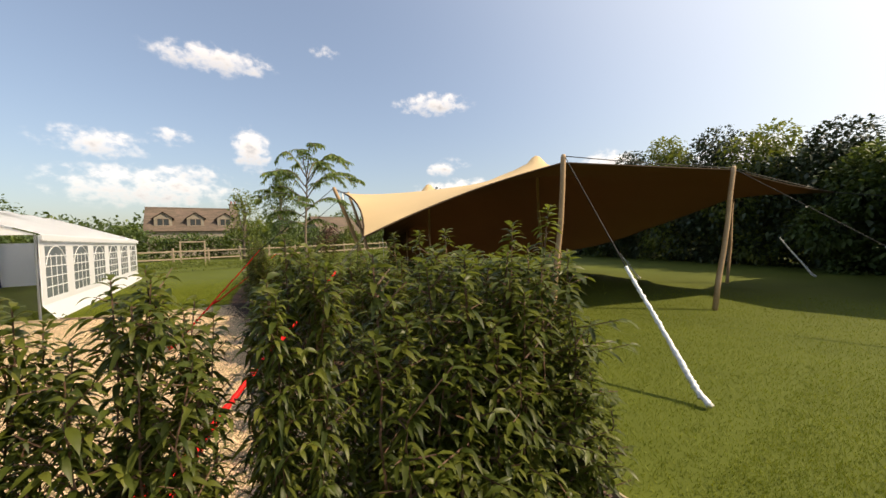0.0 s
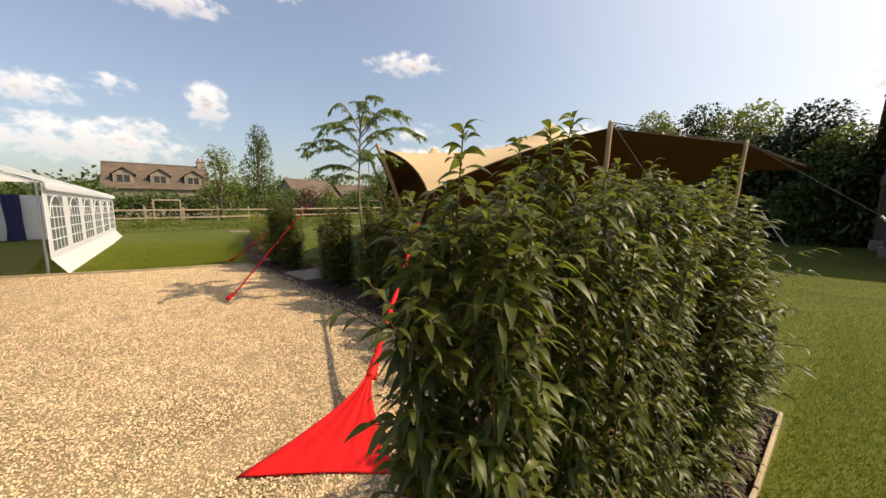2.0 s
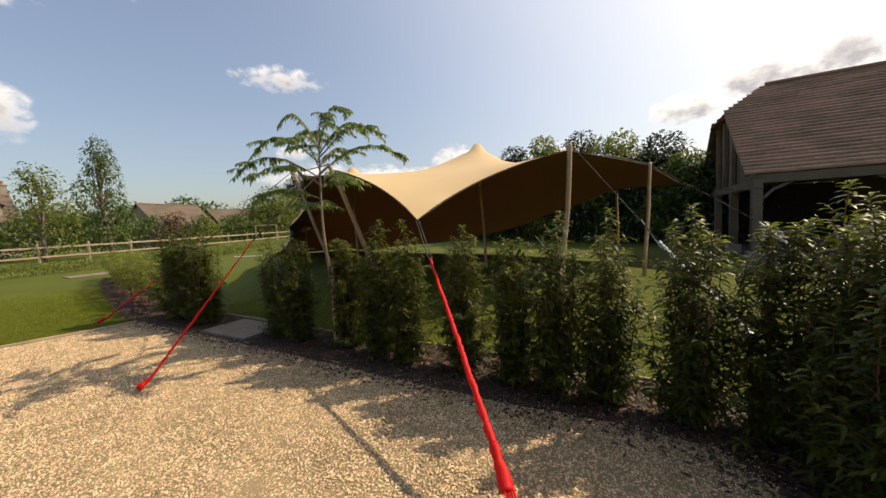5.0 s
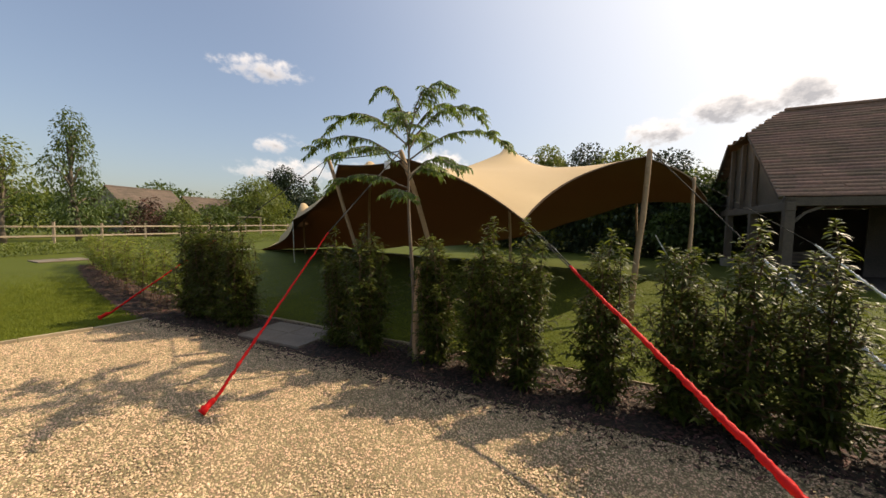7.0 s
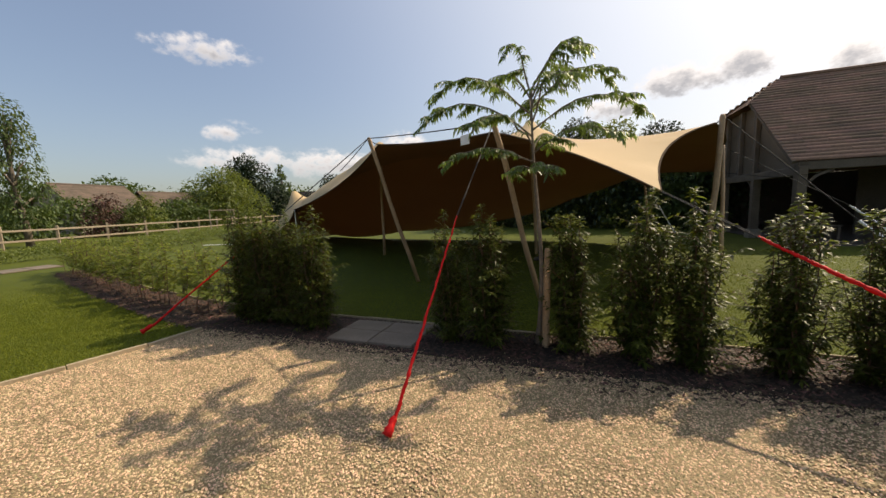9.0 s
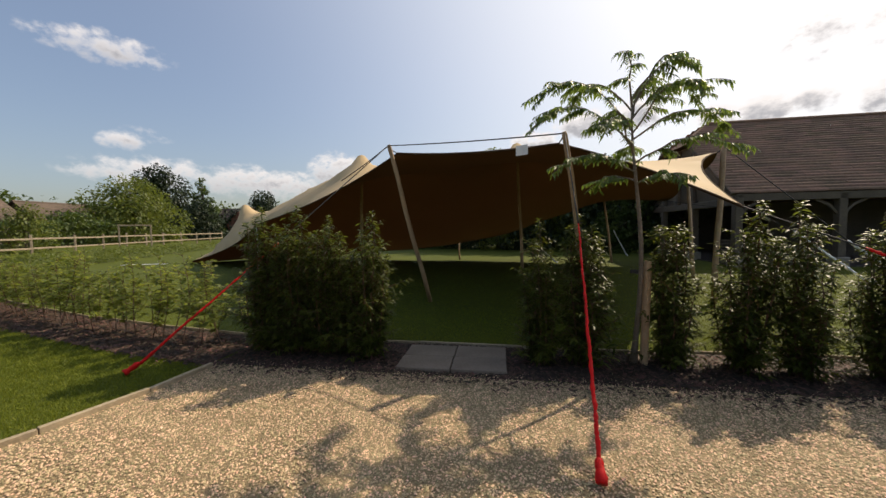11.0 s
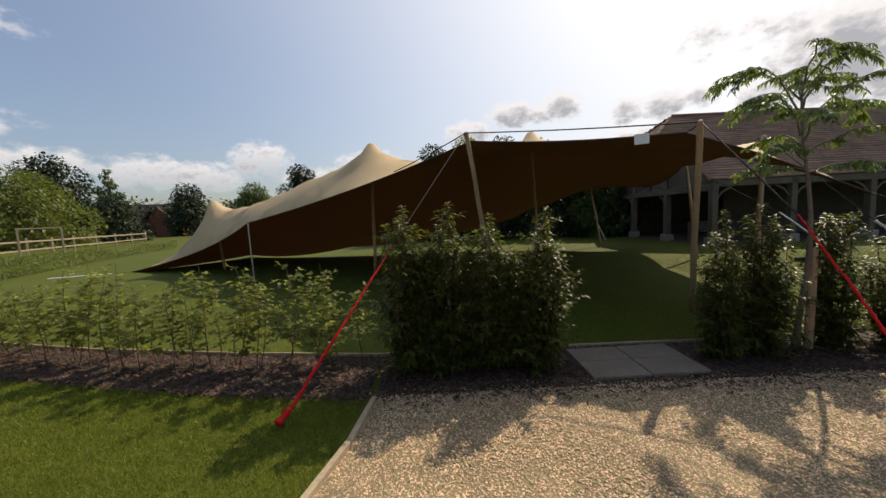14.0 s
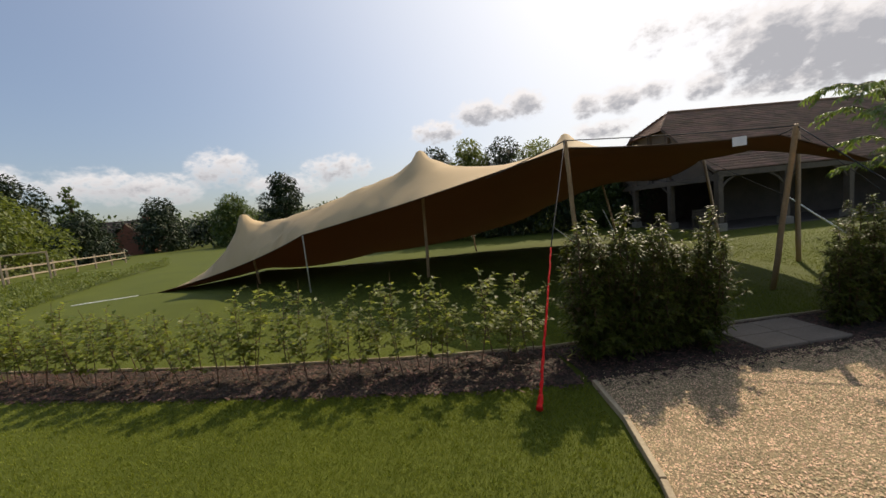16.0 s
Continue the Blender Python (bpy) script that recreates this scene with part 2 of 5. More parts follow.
FAR_LEAF = material("broad_leaf_green", (0.075, 0.115, 0.025), 0.6, (0.045, 0.075, 0.016), 0.5, 3, 0, translucent=0.25, sheer=(0.16, 0.22, 0.03), vary=0.4)
BRIGHT_LEAF = material("yellow_green_leaf", (0.125, 0.155, 0.026), 0.6, (0.08, 0.105, 0.017), 0.5, 3, 0, translucent=0.3, sheer=(0.25, 0.3, 0.04), vary=0.35)
# dark foliage; behind the tent the darkness also stands for shade
DARK_LEAF = material("dark_and_shaded_leaf", (0.032, 0.055, 0.018), 0.6, (0.02, 0.036, 0.012), 0.5, 3, 0, translucent=0.1, vary=0.35)
RUSSET_LEAF = material("russet_leaf", (0.11, 0.05, 0.03), 0.6, (0.07, 0.035, 0.02), 0.5, 3, 0, translucent=0.2, vary=0.35)


# ---- mesh helpers ----
def mesh_from(name, verts, faces, mat, smooth=False):
    me = bpy.data.meshes.new(name)
    me.from_pydata([tuple(map(float, v)) for v in verts], [], [tuple(map(int, f)) for f in faces])
    me.materials.append(mat)
    if smooth:
        me.polygons.foreach_set("use_smooth", [True] * len(me.polygons))
    me.update()
    return me


def fast_mesh(name, verts, tris, mat, smooth=False):
    """Triangles alone, from arrays."""
    verts, tris = np.asarray(verts, np.float32), np.asarray(tris, np.int32)
    me = bpy.data.meshes.new(name)
    me.vertices.add(len(verts))
    me.vertices.foreach_set("co", verts.ravel())
    me.loops.add(tris.size)
    me.loops.foreach_set("vertex_index", tris.ravel())
    me.polygons.add(len(tris))
    me.polygons.foreach_set("loop_start", np.arange(0, tris.size, 3, dtype=np.int32))
    me.polygons.foreach_set("loop_total", np.full(len(tris), 3, np.int32))
    if smooth:
        me.polygons.foreach_set("use_smooth", np.ones(len(tris), bool))
    me.materials.append(mat)
    me.update(calc_edges=True)
    me.validate()
    return me


def child(name, me, parent, label=""):
    ob = new(name, me)
    ob.parent = parent
    return tagged(ob, label) if label else ob


def part(name, bm, mat, parent, label="", smooth=False):
    me = bpy.data.meshes.new(name)
    bmesh.ops.recalc_face_normals(bm, faces=bm.faces)
    if smooth:
        for f in bm.faces:
            f.smooth = True
    bm.to_mesh(me)
    bm.free()
    me.materials.append(mat)
    return child(name, me, parent, label)


def thing(name, label, category, group="", at=(0, 0, 0), rz=0.0):
    ob = new(name)
    ob.matrix_basis = pose(*at, 0, 0, rz)
    ob.empty_display_size = 0.1
    return tagged(ob, label, category, group)


def box(bm, lo, hi, bevel=0.0, m=None):
    lo, hi = Vector(lo), Vector(hi)
    r = bmesh.ops.create_cube(bm, size=1.0, matrix=(m or Matrix()) @ Matrix.Translation((lo + hi) / 2) @ Matrix.Diagonal((*(hi - lo), 1)))
    if bevel:
        vs = set(r["verts"])
        bmesh.ops.bevel(bm, geom=[e for e in bm.edges if e.verts[0] in vs and e.verts[1] in vs], offset=bevel, segments=1, affect="EDGES")
    return bm


def tube(bm, pts, radii, seg=8, cap=True, wobble=0.0, seed=0):
    """A tapered, jointed tube through points."""
    rnd = random.Random(seed)
    pts = [Vector(p) for p in pts]
    rings = []
    for i, p in enumerate(pts):
        d = (pts[min(i + 1, len(pts) - 1)] - pts[max(i - 1, 0)]).normalized()
        a = d.orthogonal().normalized()
        if i and rings:
            a = (last - d * last.dot(d)).normalized()
        last = a
        b = d.cross(a)
        r = radii[i] if hasattr(radii, "__len__") else radii
        rings.append([bm.verts.new(p + (a * math.cos(2 * math.pi * k / seg) + b * math.sin(2 * math.pi * k / seg)) * r * (1 + wobble * (rnd.random() - 0.5))) for k in range(seg)])
    for r0, r1 in zip(rings, rings[1:]):
        for k in range(seg):
            bm.faces.new((r0[k], r0[(k + 1) % seg], r1[(k + 1) % seg], r1[k]))
    if cap:
        bm.faces.new(rings[0][::-1])
        bm.faces.new(rings[-1])
    return bm


def unit(a):
    return a / np.maximum(np.linalg.norm(a, axis=-1, keepdims=True), 1e-9)


def leaf_arrays(rng, P, D, L, width=0.32, droop=0.35, fold=0.25, long=True, fine=False):
    """Lance-shaped leaves, folded along the midrib and bent down. P: bases; D: directions; L: lengths."""
    n = len(P)
    D = unit(D)
    up = np.tile((0.0, 0.0, 1.0), (n, 1)) + rng.normal(0, 0.35, (n, 3))
    S = unit(np.cross(D, up))
    N = unit(np.cross(S, D))
    L = np.asarray(L).reshape(-1, 1)
    W = L * width * 0.5
    down = np.array((0, 0, -1.0))

    def at(f, w, lift):
        return P + D * L * f + down * L * droop * f * f + S * W * w + N * W * lift

    if fine:
        V, T = [P], []
        for f, w in ((0.12, 0.4), (0.28, 0.82), (0.46, 0.98), (0.64, 0.82), (0.8, 0.5), (0.92, 0.2)):
            V += [at(f, -w, fold * w), at(f, 0, 0), at(f, w, fold * w)]
        V = np.stack(V + [at(1.0, 0, 0)], 1)
        T = [(0, 2, 1), (0, 3, 2)]
        for k in range(1, 16, 3):
            T += [(k, k + 1, k + 4), (k, k + 4, k + 3), (k + 1, k + 2, k + 5), (k + 1, k + 5, k + 4)]
        T = np.array(T + [(16, 17, 19), (17, 18, 19)])
    elif long:
        V = np.stack([P, at(0.3, -0.85, fold), at(0.3, 0, 0), at(0.3, 0.85, fold), at(0.66, -0.8, fold), at(0.66, 0, 0), at(0.66, 0.8, fold), at(1.0, 0, 0)], 1)
        T = np.array([(0, 2, 1), (0, 3, 2), (1, 2, 5), (1, 5, 4), (2, 3, 6), (2, 6, 5), (4, 5, 7), (5, 6, 7)])
    else:
        V = np.stack([P, at(0.45, -1, fold), at(0.5, 0, 0), at(0.45, 1, fold), at(1.0, 0, 0)], 1)
        T = np.array([(0, 2, 1), (0, 3, 2), (1, 2, 4), (2, 3, 4)])
    k = V.shape[1]
    return V.reshape(-1, 3), (T[None] + (np.arange(n) * k)[:, None, None]).reshape(-1, 3)


def join_arrays(chunks):
    vs, ts, o = [], [], 0
    for v, t in chunks:
        vs.append(v)
        ts.append(t + o)
        o += len(v)
    return np.concatenate(vs), np.concatenate(ts)


def sheet(name, outline, z, mat, label, step=0.4, rough=0.0, skirt=0.06, kind="structure", seed=1):
    """A piece of ground with an uneven top and a turned-down rim."""
    from mathutils.geometry import delaunay_2d_cdt
    rnd = random.Random(seed)
    ring = []
    for (x0, y0), (x1, y1) in zip(outline, outline[1:] + outline[:1]):
        n = max(1, int(math.hypot(x1 - x0, y1 - y0) / step))
        ring += [Vector((x0 + (x1 - x0) * i / n, y0 + (y1 - y0) * i / n)) for i in range(n)]
    xs, ys = [p.x for p in ring], [p.y for p in ring]
    pts = list(ring)
    y = min(ys) + step / 2
    while y < max(ys):
        x = min(xs) + step / 2
        while x < max(xs):
            pts.append(Vector((x + rnd.uniform(-0.2, 0.2) * step, y + rnd.uniform(-0.2, 0.2) * step)))
            x += step
        y += step
    n = len(ring)
    vs, _, fs, *_ = delaunay_2d_cdt(pts, [(i, (i + 1) % n) for i in range(n)], [list(range(n))], 1, 1e-5)
    verts = [(v.x, v.y, z + rough * noise.noise((v.x * 1.7, v.y * 1.7, 3.0))) for v in vs]
    faces = [tuple(f) for f in fs]
    return tagged(new(name, mesh_from(name, verts, faces, mat, True)), label, name.replace("_", " "), kind=kind)


def inside(poly, x, y):
    hit = np.zeros(x.shape, bool)
    for (x0, y0), (x1, y1) in zip(poly, poly[1:] + poly[:1]):
        c = ((y0 > y) != (y1 > y)) & (x < (x1 - x0) * (y - y0) / ((y1 - y0) or 1e-9) + x0)
        hit ^= c
    return hit

# ---- the ground ----
def build_ground():
    verts, faces = [], []
    rs = [0, 4, 8, 12, 16, 20, 26, 34, 44, 60, 90, 160, 400, 1500]
    seg = 48
    for r in rs:
        for k in range(seg):
            a = 2 * math.pi * k / seg
            x, y = -8 + r * math.cos(a), 4 + r * math.sin(a)
            rise = 0.012 * min(max(0.0, -x - 18), 40)
            verts.append((x, y, -0.012 + rise))
    for i in range(len(rs) - 1):
        for k in range(seg):
            a, b = i * seg + k, i * seg + (k + 1) % seg
            faces.append((a, b, b + seg, a + seg))
    return tagged(new("ground", mesh_from("ground", verts, faces, GRASS, True)), "mown green lawn and meadow reaching to the horizon", "lawn", kind="structure")


build_ground()
BED_FRONT = [(-9.75, 2.0), (-8.6, 2.1), (-7.6, 2.2), (-6.4, 2.28), (-5.0, 2.4), (-3.6, 2.5), (-2.4, 2.6), (-1.5, 2.75), (-0.85, 2.75), (-0.55, 2.3), (-0.5, 1.4), (-0.45, 0.5), (-0.3, 0.36)]
BED_END = [(0.2, 0.38), (0.17, 0.9), (0.1, 1.4), (0.1, 2.6), (0.06, 3.6)]
BED_BACK = [(-0.7, 3.62), (-2.0, 3.6), (-3.4, 3.52), (-5.0, 3.3), (-6.4, 3.18), (-7.7, 3.1), (-9.0, 3.0), (-9.9, 2.95)]
WEST_BACK = [(-9.9, 2.95), (-12.0, 3.08), (-14.0, 3.3), (-16.0, 3.65), (-18.0, 4.05), (-20.5, 4.5)]
WEST_FRONT = [(-20.5, 3.7), (-18.0, 3.2), (-16.2, 2.85), (-14.2, 2.5), (-12.7, 2.28), (-11.2, 2.06), (-9.85, 1.98)]
DRIVE = [(-9.75, 2.0), (-9.78, 1.3), (-9.9, 0.6), (-10.2, -0.5), (-10.8, -2.2), (-11.6, -4.2), (-12.4, -7.0), (6.0, -7.0), (6.0, 0.3), (-0.3, 0.36)] + BED_FRONT[::-1][1:-1]
BED = BED_FRONT + BED_END + BED_BACK
WEST_BED = WEST_BACK + WEST_FRONT
sheet("gravel_drive", DRIVE, 0.0, GRAVEL, "golden pea gravel drive", 0.35, 0.012)
sheet("mulch_bed", BED, 0.008, MULCH, "dark bark mulch bed under the laurel hedge", 0.16, 0.02)
sheet("mulch_strip", WEST_BED, 0.003, MULCH, "dark bark mulch strip along the young beech hedge", 0.16, 0.012)


def scatter(poly, count, rng, window=None):
    xs, ys = [p[0] for p in poly], [p[1] for p in poly]
    x0, x1, y0, y1 = window or (min(xs), max(xs), min(ys), max(ys))
    x, y = rng.uniform(x0, x1, count * 3), rng.uniform(y0, y1, count * 3)
    ok = inside(poly, x, y)
    return x[ok][:count], y[ok][:count]


def lumps(rng, x, y, z, size, flat):
    """Small four-sided stones or chips, open beneath."""
    n = len(x)
    base = np.array([(1, 0, 0), (0, 1, 0), (-1, 0, 0), (0, -1, 0), (0, 0, 1)], float)
    T = np.array([(0, 1, 4), (1, 2, 4), (2, 3, 4), (3, 0, 4)])
    a = rng.uniform(0, 2 * np.pi, n)
    s = size * rng.uniform(0.55, 1.35, (n, 1, 1))
    V = base[None] * (1 + rng.uniform(-0.3, 0.3, (n, 5, 3))) * np.array((1, flat[0], flat[1])) * s
    tilt = rng.normal(0, 0.3, (n, 1))
    X = V[..., 0] * np.cos(a)[:, None] - V[..., 1] * np.sin(a)[:, None]
    Y = V[..., 0] * np.sin(a)[:, None] + V[..., 1] * np.cos(a)[:, None]
    Z = V[..., 2] + X * tilt
    P = np.stack([X + x[:, None], Y + y[:, None], Z + np.broadcast_to(np.asarray(z), (n,))[:, None]], -1)
    return P.reshape(-1, 3), (T[None] + (np.arange(n) * 5)[:, None, None]).reshape(-1, 3)


rng = np.random.default_rng(4)


def along(line, count, rng, spread):
    """Places strewn to both sides of a line."""
    p = np.array(line)
    s = np.r_[0, np.cumsum(np.hypot(*np.diff(p, axis=0).T))]
    q = rng.uniform(0, s[-1], count)
    return np.interp(q, s, p[:, 0]) + rng.normal(0, spread, count), np.interp(q, s, p[:, 1]) + rng.normal(0, spread, count)


x, y = scatter(DRIVE, 520000, rng, (-12.4, 1.5, -5.0, 3.0))
away = np.hypot(np.maximum(np.maximum(-10 - x, x + 0.3), 0), np.maximum(0.1 - y, 0))
keep = rng.uniform(0, 1, len(x)) < np.clip(1.08 - away / 2.6, 0.05, 1)
x2, y2 = along(BED_FRONT, 5200, rng, 0.085)
x, y = np.r_[x[keep], x2], np.r_[y[keep], y2]
v, t = lumps(rng, x, y, np.r_[np.full(keep.sum(), 0.004), np.full(len(x2), 0.011)], 0.0082, (0.74, 0.64))
tagged(new("loose_gravel", fast_mesh("loose_gravel", v, t, PEBBLE)), "loose golden and buff pea gravel on the drive", "gravel", kind="stuff")
x, y = scatter(BED, 11000, rng)
x2, y2 = scatter(WEST_BED, 8000, rng)
x3, y3 = np.concatenate([along(BED_FRONT, 2600, rng, 0.13), along(WEST_FRONT, 1500, rng, 0.05)], 1)
v, t = lumps(rng, np.r_[x, x2, x3], np.r_[y, y2, y3], np.r_[np.full(len(x), 0.02), np.full(len(x2), 0.013), np.full(len(x3), 0.012)], 0.03, (0.32, 0.3))
tagged(new("bark_chips", fast_mesh("bark_chips", v, t, CHIP)), "loose dark brown bark chips on the beds", "bark chips", kind="stuff")


def blades(rng, x, y, height, w=0.0035):
    n = len(x)
    a = rng.uniform(0, 2 * np.pi, n)
    h = height * rng.uniform(0.5, 1.25, n)
    lean = rng.normal(0, 0.45, (2, n)) * h
    c, s = np.cos(a) * w, np.sin(a) * w
    z0 = np.full(n, -0.014)
    V = np.stack([np.stack([x - c, y - s, z0], -1), np.stack([x + c, y + s, z0], -1), np.stack([x + lean[0], y + lean[1], z0 + h], -1)], 1)
    return V.reshape(-1, 3), np.arange(n * 3).reshape(-1, 3)


WEST_LAWN = [(-9.85, 1.95), (-9.9, 0.6), (-10.8, -2.2), (-22, -3.5), (-22, 3.9), (-18, 3.14), (-14.2, 2.45), (-12, 2.14)]
EAST_LAWN = [(0.1, 3.65), (0.14, 0.3), (3.5, 0.3), (4.0, 14.0), (-3.5, 14.0), (-3.5, 3.6)]
BACK_LAWN = [(-3.5, 3.6), (-3.5, 14.0), (-22, 14.0), (-22, 4.9), (-18, 4.1), (-14, 3.35), (-9.9, 3.0), (-6.4, 3.2)]
chunks = []
for poly, count in ((WEST_LAWN, 170000), (EAST_LAWN, 170000), (BACK_LAWN, 130000)):
    x, y = scatter(poly, count, rng)
    # the sward thins out, to the eye, with distance from the drive
    far = np.maximum(np.abs(y - 1.5) - 3.5, np.maximum(-x - 14, 0))
    keep = rng.uniform(0, 1, len(x)) > far / 9
    chunks.append(blades(rng, x[keep], y[keep], 0.032))
# finer sward close to the drive
for poly, count, window, fade in ((EAST_LAWN, 190000, (0.1, 3.6, 0.3, 8.0), (-1, 1.5, -1, 5.5)), (WEST_LAWN, 190000, (-16.5, -9.8, -2.2, 2.4), (4.5, -1, 1.5, -1)), (BACK_LAWN, 70000, (-9.8, -3.5, 3.0, 5.5), (-1, -1, -1, 2.0))):
    x, y = scatter(poly, count, rng, window)
    # thinned towards the far sides
    keep = np.ones(len(x))
    for gap, wide in zip((x - window[0], window[1] - x, y - window[2], window[3] - y), fade):
        if wide > 0:
            keep *= np.clip(gap / wide, 0, 1)
    keep = rng.uniform(0, 1, len(x)) < keep
    chunks.append(blades(rng, x[keep], y[keep], 0.028, 0.0022))
v, t = join_arrays(chunks)
tagged(new("grass_blades", fast_mesh("grass_blades", v, t, BLADE)), "short mown green grass blades", "grass", kind="stuff")


def board_run(name, pts, label, height=0.07, thick=0.022, base=-0.03):
    """A timber edging of boards butted end to end."""
    root = tagged(new(name), label, "lawn edging", kind="structure")
    for i, ((x0, y0), (x1, y1)) in enumerate(zip(pts, pts[1:])):
        ln = math.hypot(x1 - x0, y1 - y0)
        bm = bmesh.new()
        box(bm, (0.003, -thick / 2, base), (ln - 0.003, thick / 2, base + height + 0.006 * (i % 2)), 0.004)
        b = part("board", bm, EDGE_WOOD, root)
        b.matrix_basis = pose(x0, y0, 0, 0, 0, math.degrees(math.atan2(y1 - y0, x1 - x0)))
    return root


board_run("drive_edging", [(-9.76, 1.95), (-9.78, 1.3), (-9.9, 0.6), (-10.2, -0.5), (-10.8, -2.2), (-11.6, -4.2), (-12.4, -7.0)], "weathered timber board between lawn and gravel", 0.075, 0.045)
board_run("bed_edging", BED_END[2:] + BED_BACK + WEST_BACK[1:], "thin pale timber board behind the planted beds", 0.075)

# four sandstone slabs in the hedge's gap
slabs = tagged(new("stepping_slabs"), "four pale sandstone paving slabs in the hedge opening", "paving slabs", kind="structure")
for i in range(2):
    for j in range(2):
        bm = bmesh.new()
        box(bm, (-0.287, -0.177, 0.0), (0.287, 0.177, 0.05), 0.006)
        s = part("slab", bm, SLAB, slabs)
        s.matrix_basis = pose(-7.42 + 0.583 * i - 0.03 * j, 2.45 + 0.36 * j + 0.06 * i, 0.0, random.uniform(-0.4, 0.4), random.uniform(-0.4, 0.4), 5.5)


# ---- the laurel hedge ----
def bush_mesh(seed, height, spread, stems, leaf, step, even=0.0):
    """Upright laurel: stems that fan out a little, side twigs, leaves in spirals, paler whorls at the tips."""
    g = np.random.default_rng(seed)
    old, young, wood = [], [], []
    hang = 1.25 if even else 1.0
    for s in range(stems):
        a = s * 2.4 + g.uniform(0, 0.6)
        r = spread * math.sqrt((s + 0.4) / stems) * g.uniform(0.7, 1.35 - even)
        top = height * (1 - (0.44 - 0.85 * even) * min(r / spread, 1.2) ** 1.6) * g.uniform(0.84 + 0.3 * even, 1.03)
        base = np.array((0.05 * math.cos(a), 0.05 * math.sin(a), 0))
        end = np.array((r * math.cos(a), r * math.sin(a), top))
        bend = np.array((r * math.cos(a) * 0.9, r * math.sin(a) * 0.9, top * 0.42))
        f = np.linspace(0, 1, 9)[:, None]
        line = base * (1 - f) ** 2 + 2 * bend * f * (1 - f) + end * f ** 2 + g.normal(0, 0.012, (9, 3)) * f
        wood.append((line, np.linspace(0.009, 0.0025, 9) * (0.65 if even else 1.0)))
        twigs = [(line, 0.06)]
        for k in range(int(top / (0.045 - 0.03 * even))):
            q = g.uniform(0.02, 0.95) ** (1 - even)
            i = min(int(q * 8), 7)
            p0 = line[i] + (line[i + 1] - line[i]) * (q * 8 - i)
            b = g.uniform(0, 2 * math.pi)
            ln = g.uniform(0.08, 0.19) * (1.2 - 0.55 * q) * (1 - 1.1 * even) * (1.9 - even if g.uniform() < 0.18 else 1.0)
            d = np.array((math.cos(b), math.sin(b), g.uniform(0.1, 1.3)))
            tw = p0 + np.linspace(0, 1, 4)[:, None] * d / np.linalg.norm(d) * ln
            wood.append((tw, np.linspace(0.004, 0.002, 4) * (0.6 if even else 1.0)))
            twigs.append((tw, 0.0))
        # a whorl of young leaves ends each stem
        b = np.arange(14) * 2.4 + g.uniform(0, 6)
        D = np.stack([np.cos(b), np.sin(b), np.linspace(-0.1, 1.3, 14)], 1)
        young.append(leaf_arrays(g, line[-1] - np.outer(np.linspace(0.1, 0, 14), (0, 0, 1)), D, leaf * g.uniform(0.8, 1.15, 14), 0.32, 0.5 * hang, fine=even > 0))
        for tw, skip in twigs:
            seglen = np.linalg.norm(np.diff(tw, axis=0), axis=1).sum()
            n = max(3, int(seglen * (1 - skip) / step))
            q = np.linspace(skip + 0.02, 1, n)
            i = np.minimum((q * (len(tw) - 1)).astype(int), len(tw) - 2)
            P = tw[i] + (tw[i + 1] - tw[i]) * (q * (len(tw) - 1) - i)[:, None]
            axis = unit(tw[i + 1] - tw[i])
            b = np.arange(n) * 2.4 + g.uniform(0, 6)
            side = np.stack([np.cos(b), np.sin(b), np.zeros(n)], 1)
            tip = q > 1 - 0.09 / max(seglen, 0.12)
            D = side + axis * np.where(tip, 0.9, 0.25)[:, None] + g.normal(0, 0.18, (n, 3))
            L = leaf * g.uniform(0.7, 1.2 - 0.4 * even, n) * np.where(tip, 0.85, 1)
            if (~tip).any():
                old.append(leaf_arrays(g, P[~tip], D[~tip], L[~tip], 0.27, 0.72 * hang, fine=even > 0))
            young.append(leaf_arrays(g, P[tip], D[tip], L[tip], 0.3, 0.55 * hang, fine=even > 0))
    bm = bmesh.new()
    for line, rad in wood:
        tube(bm, line, rad, 3, False)
    return join_arrays(old), join_arrays(young), bm


def laurel(seed, height, spread, stems, leaf, step, label, even=0.0):
    root = thing("laurel_bush", label, "hedge bush", "laurel bushes of the hedge")
    old, young, bm = bush_mesh(seed, height, spread, stems, leaf, step, even)
    tagged(part("stem_wood", bm, STEM, root), kind="stuff")
    tagged(child("leaves", fast_mesh("leaves", *old, LAUREL, True), root), kind="stuff")
    tagged(child("young_foliage", fast_mesh("young_foliage", *young, SHOOT, True), root, "paler green leaf whorls at the tips"), kind="stuff")
    return root


models = [laurel(11 + i, h, s, n, 0.074, 0.0145, "upright glossy green laurel bush rooted in bark mulch")
          for i, (h, s, n) in enumerate(((1.72, 0.2, 12), (1.8, 0.19, 11), (1.64, 0.22, 13), (1.86, 0.18, 11)))]
near = [laurel(31 + i, h, s, n, 0.06, 0.0112, "tall leafy laurel bush with pale shoots at the hedge's end", 0.3)
        for i, (h, s, n) in enumerate(((1.66, 0.2, 15), (1.6, 0.2, 15), (1.58, 0.16, 15), (1.68, 0.19, 15)))]
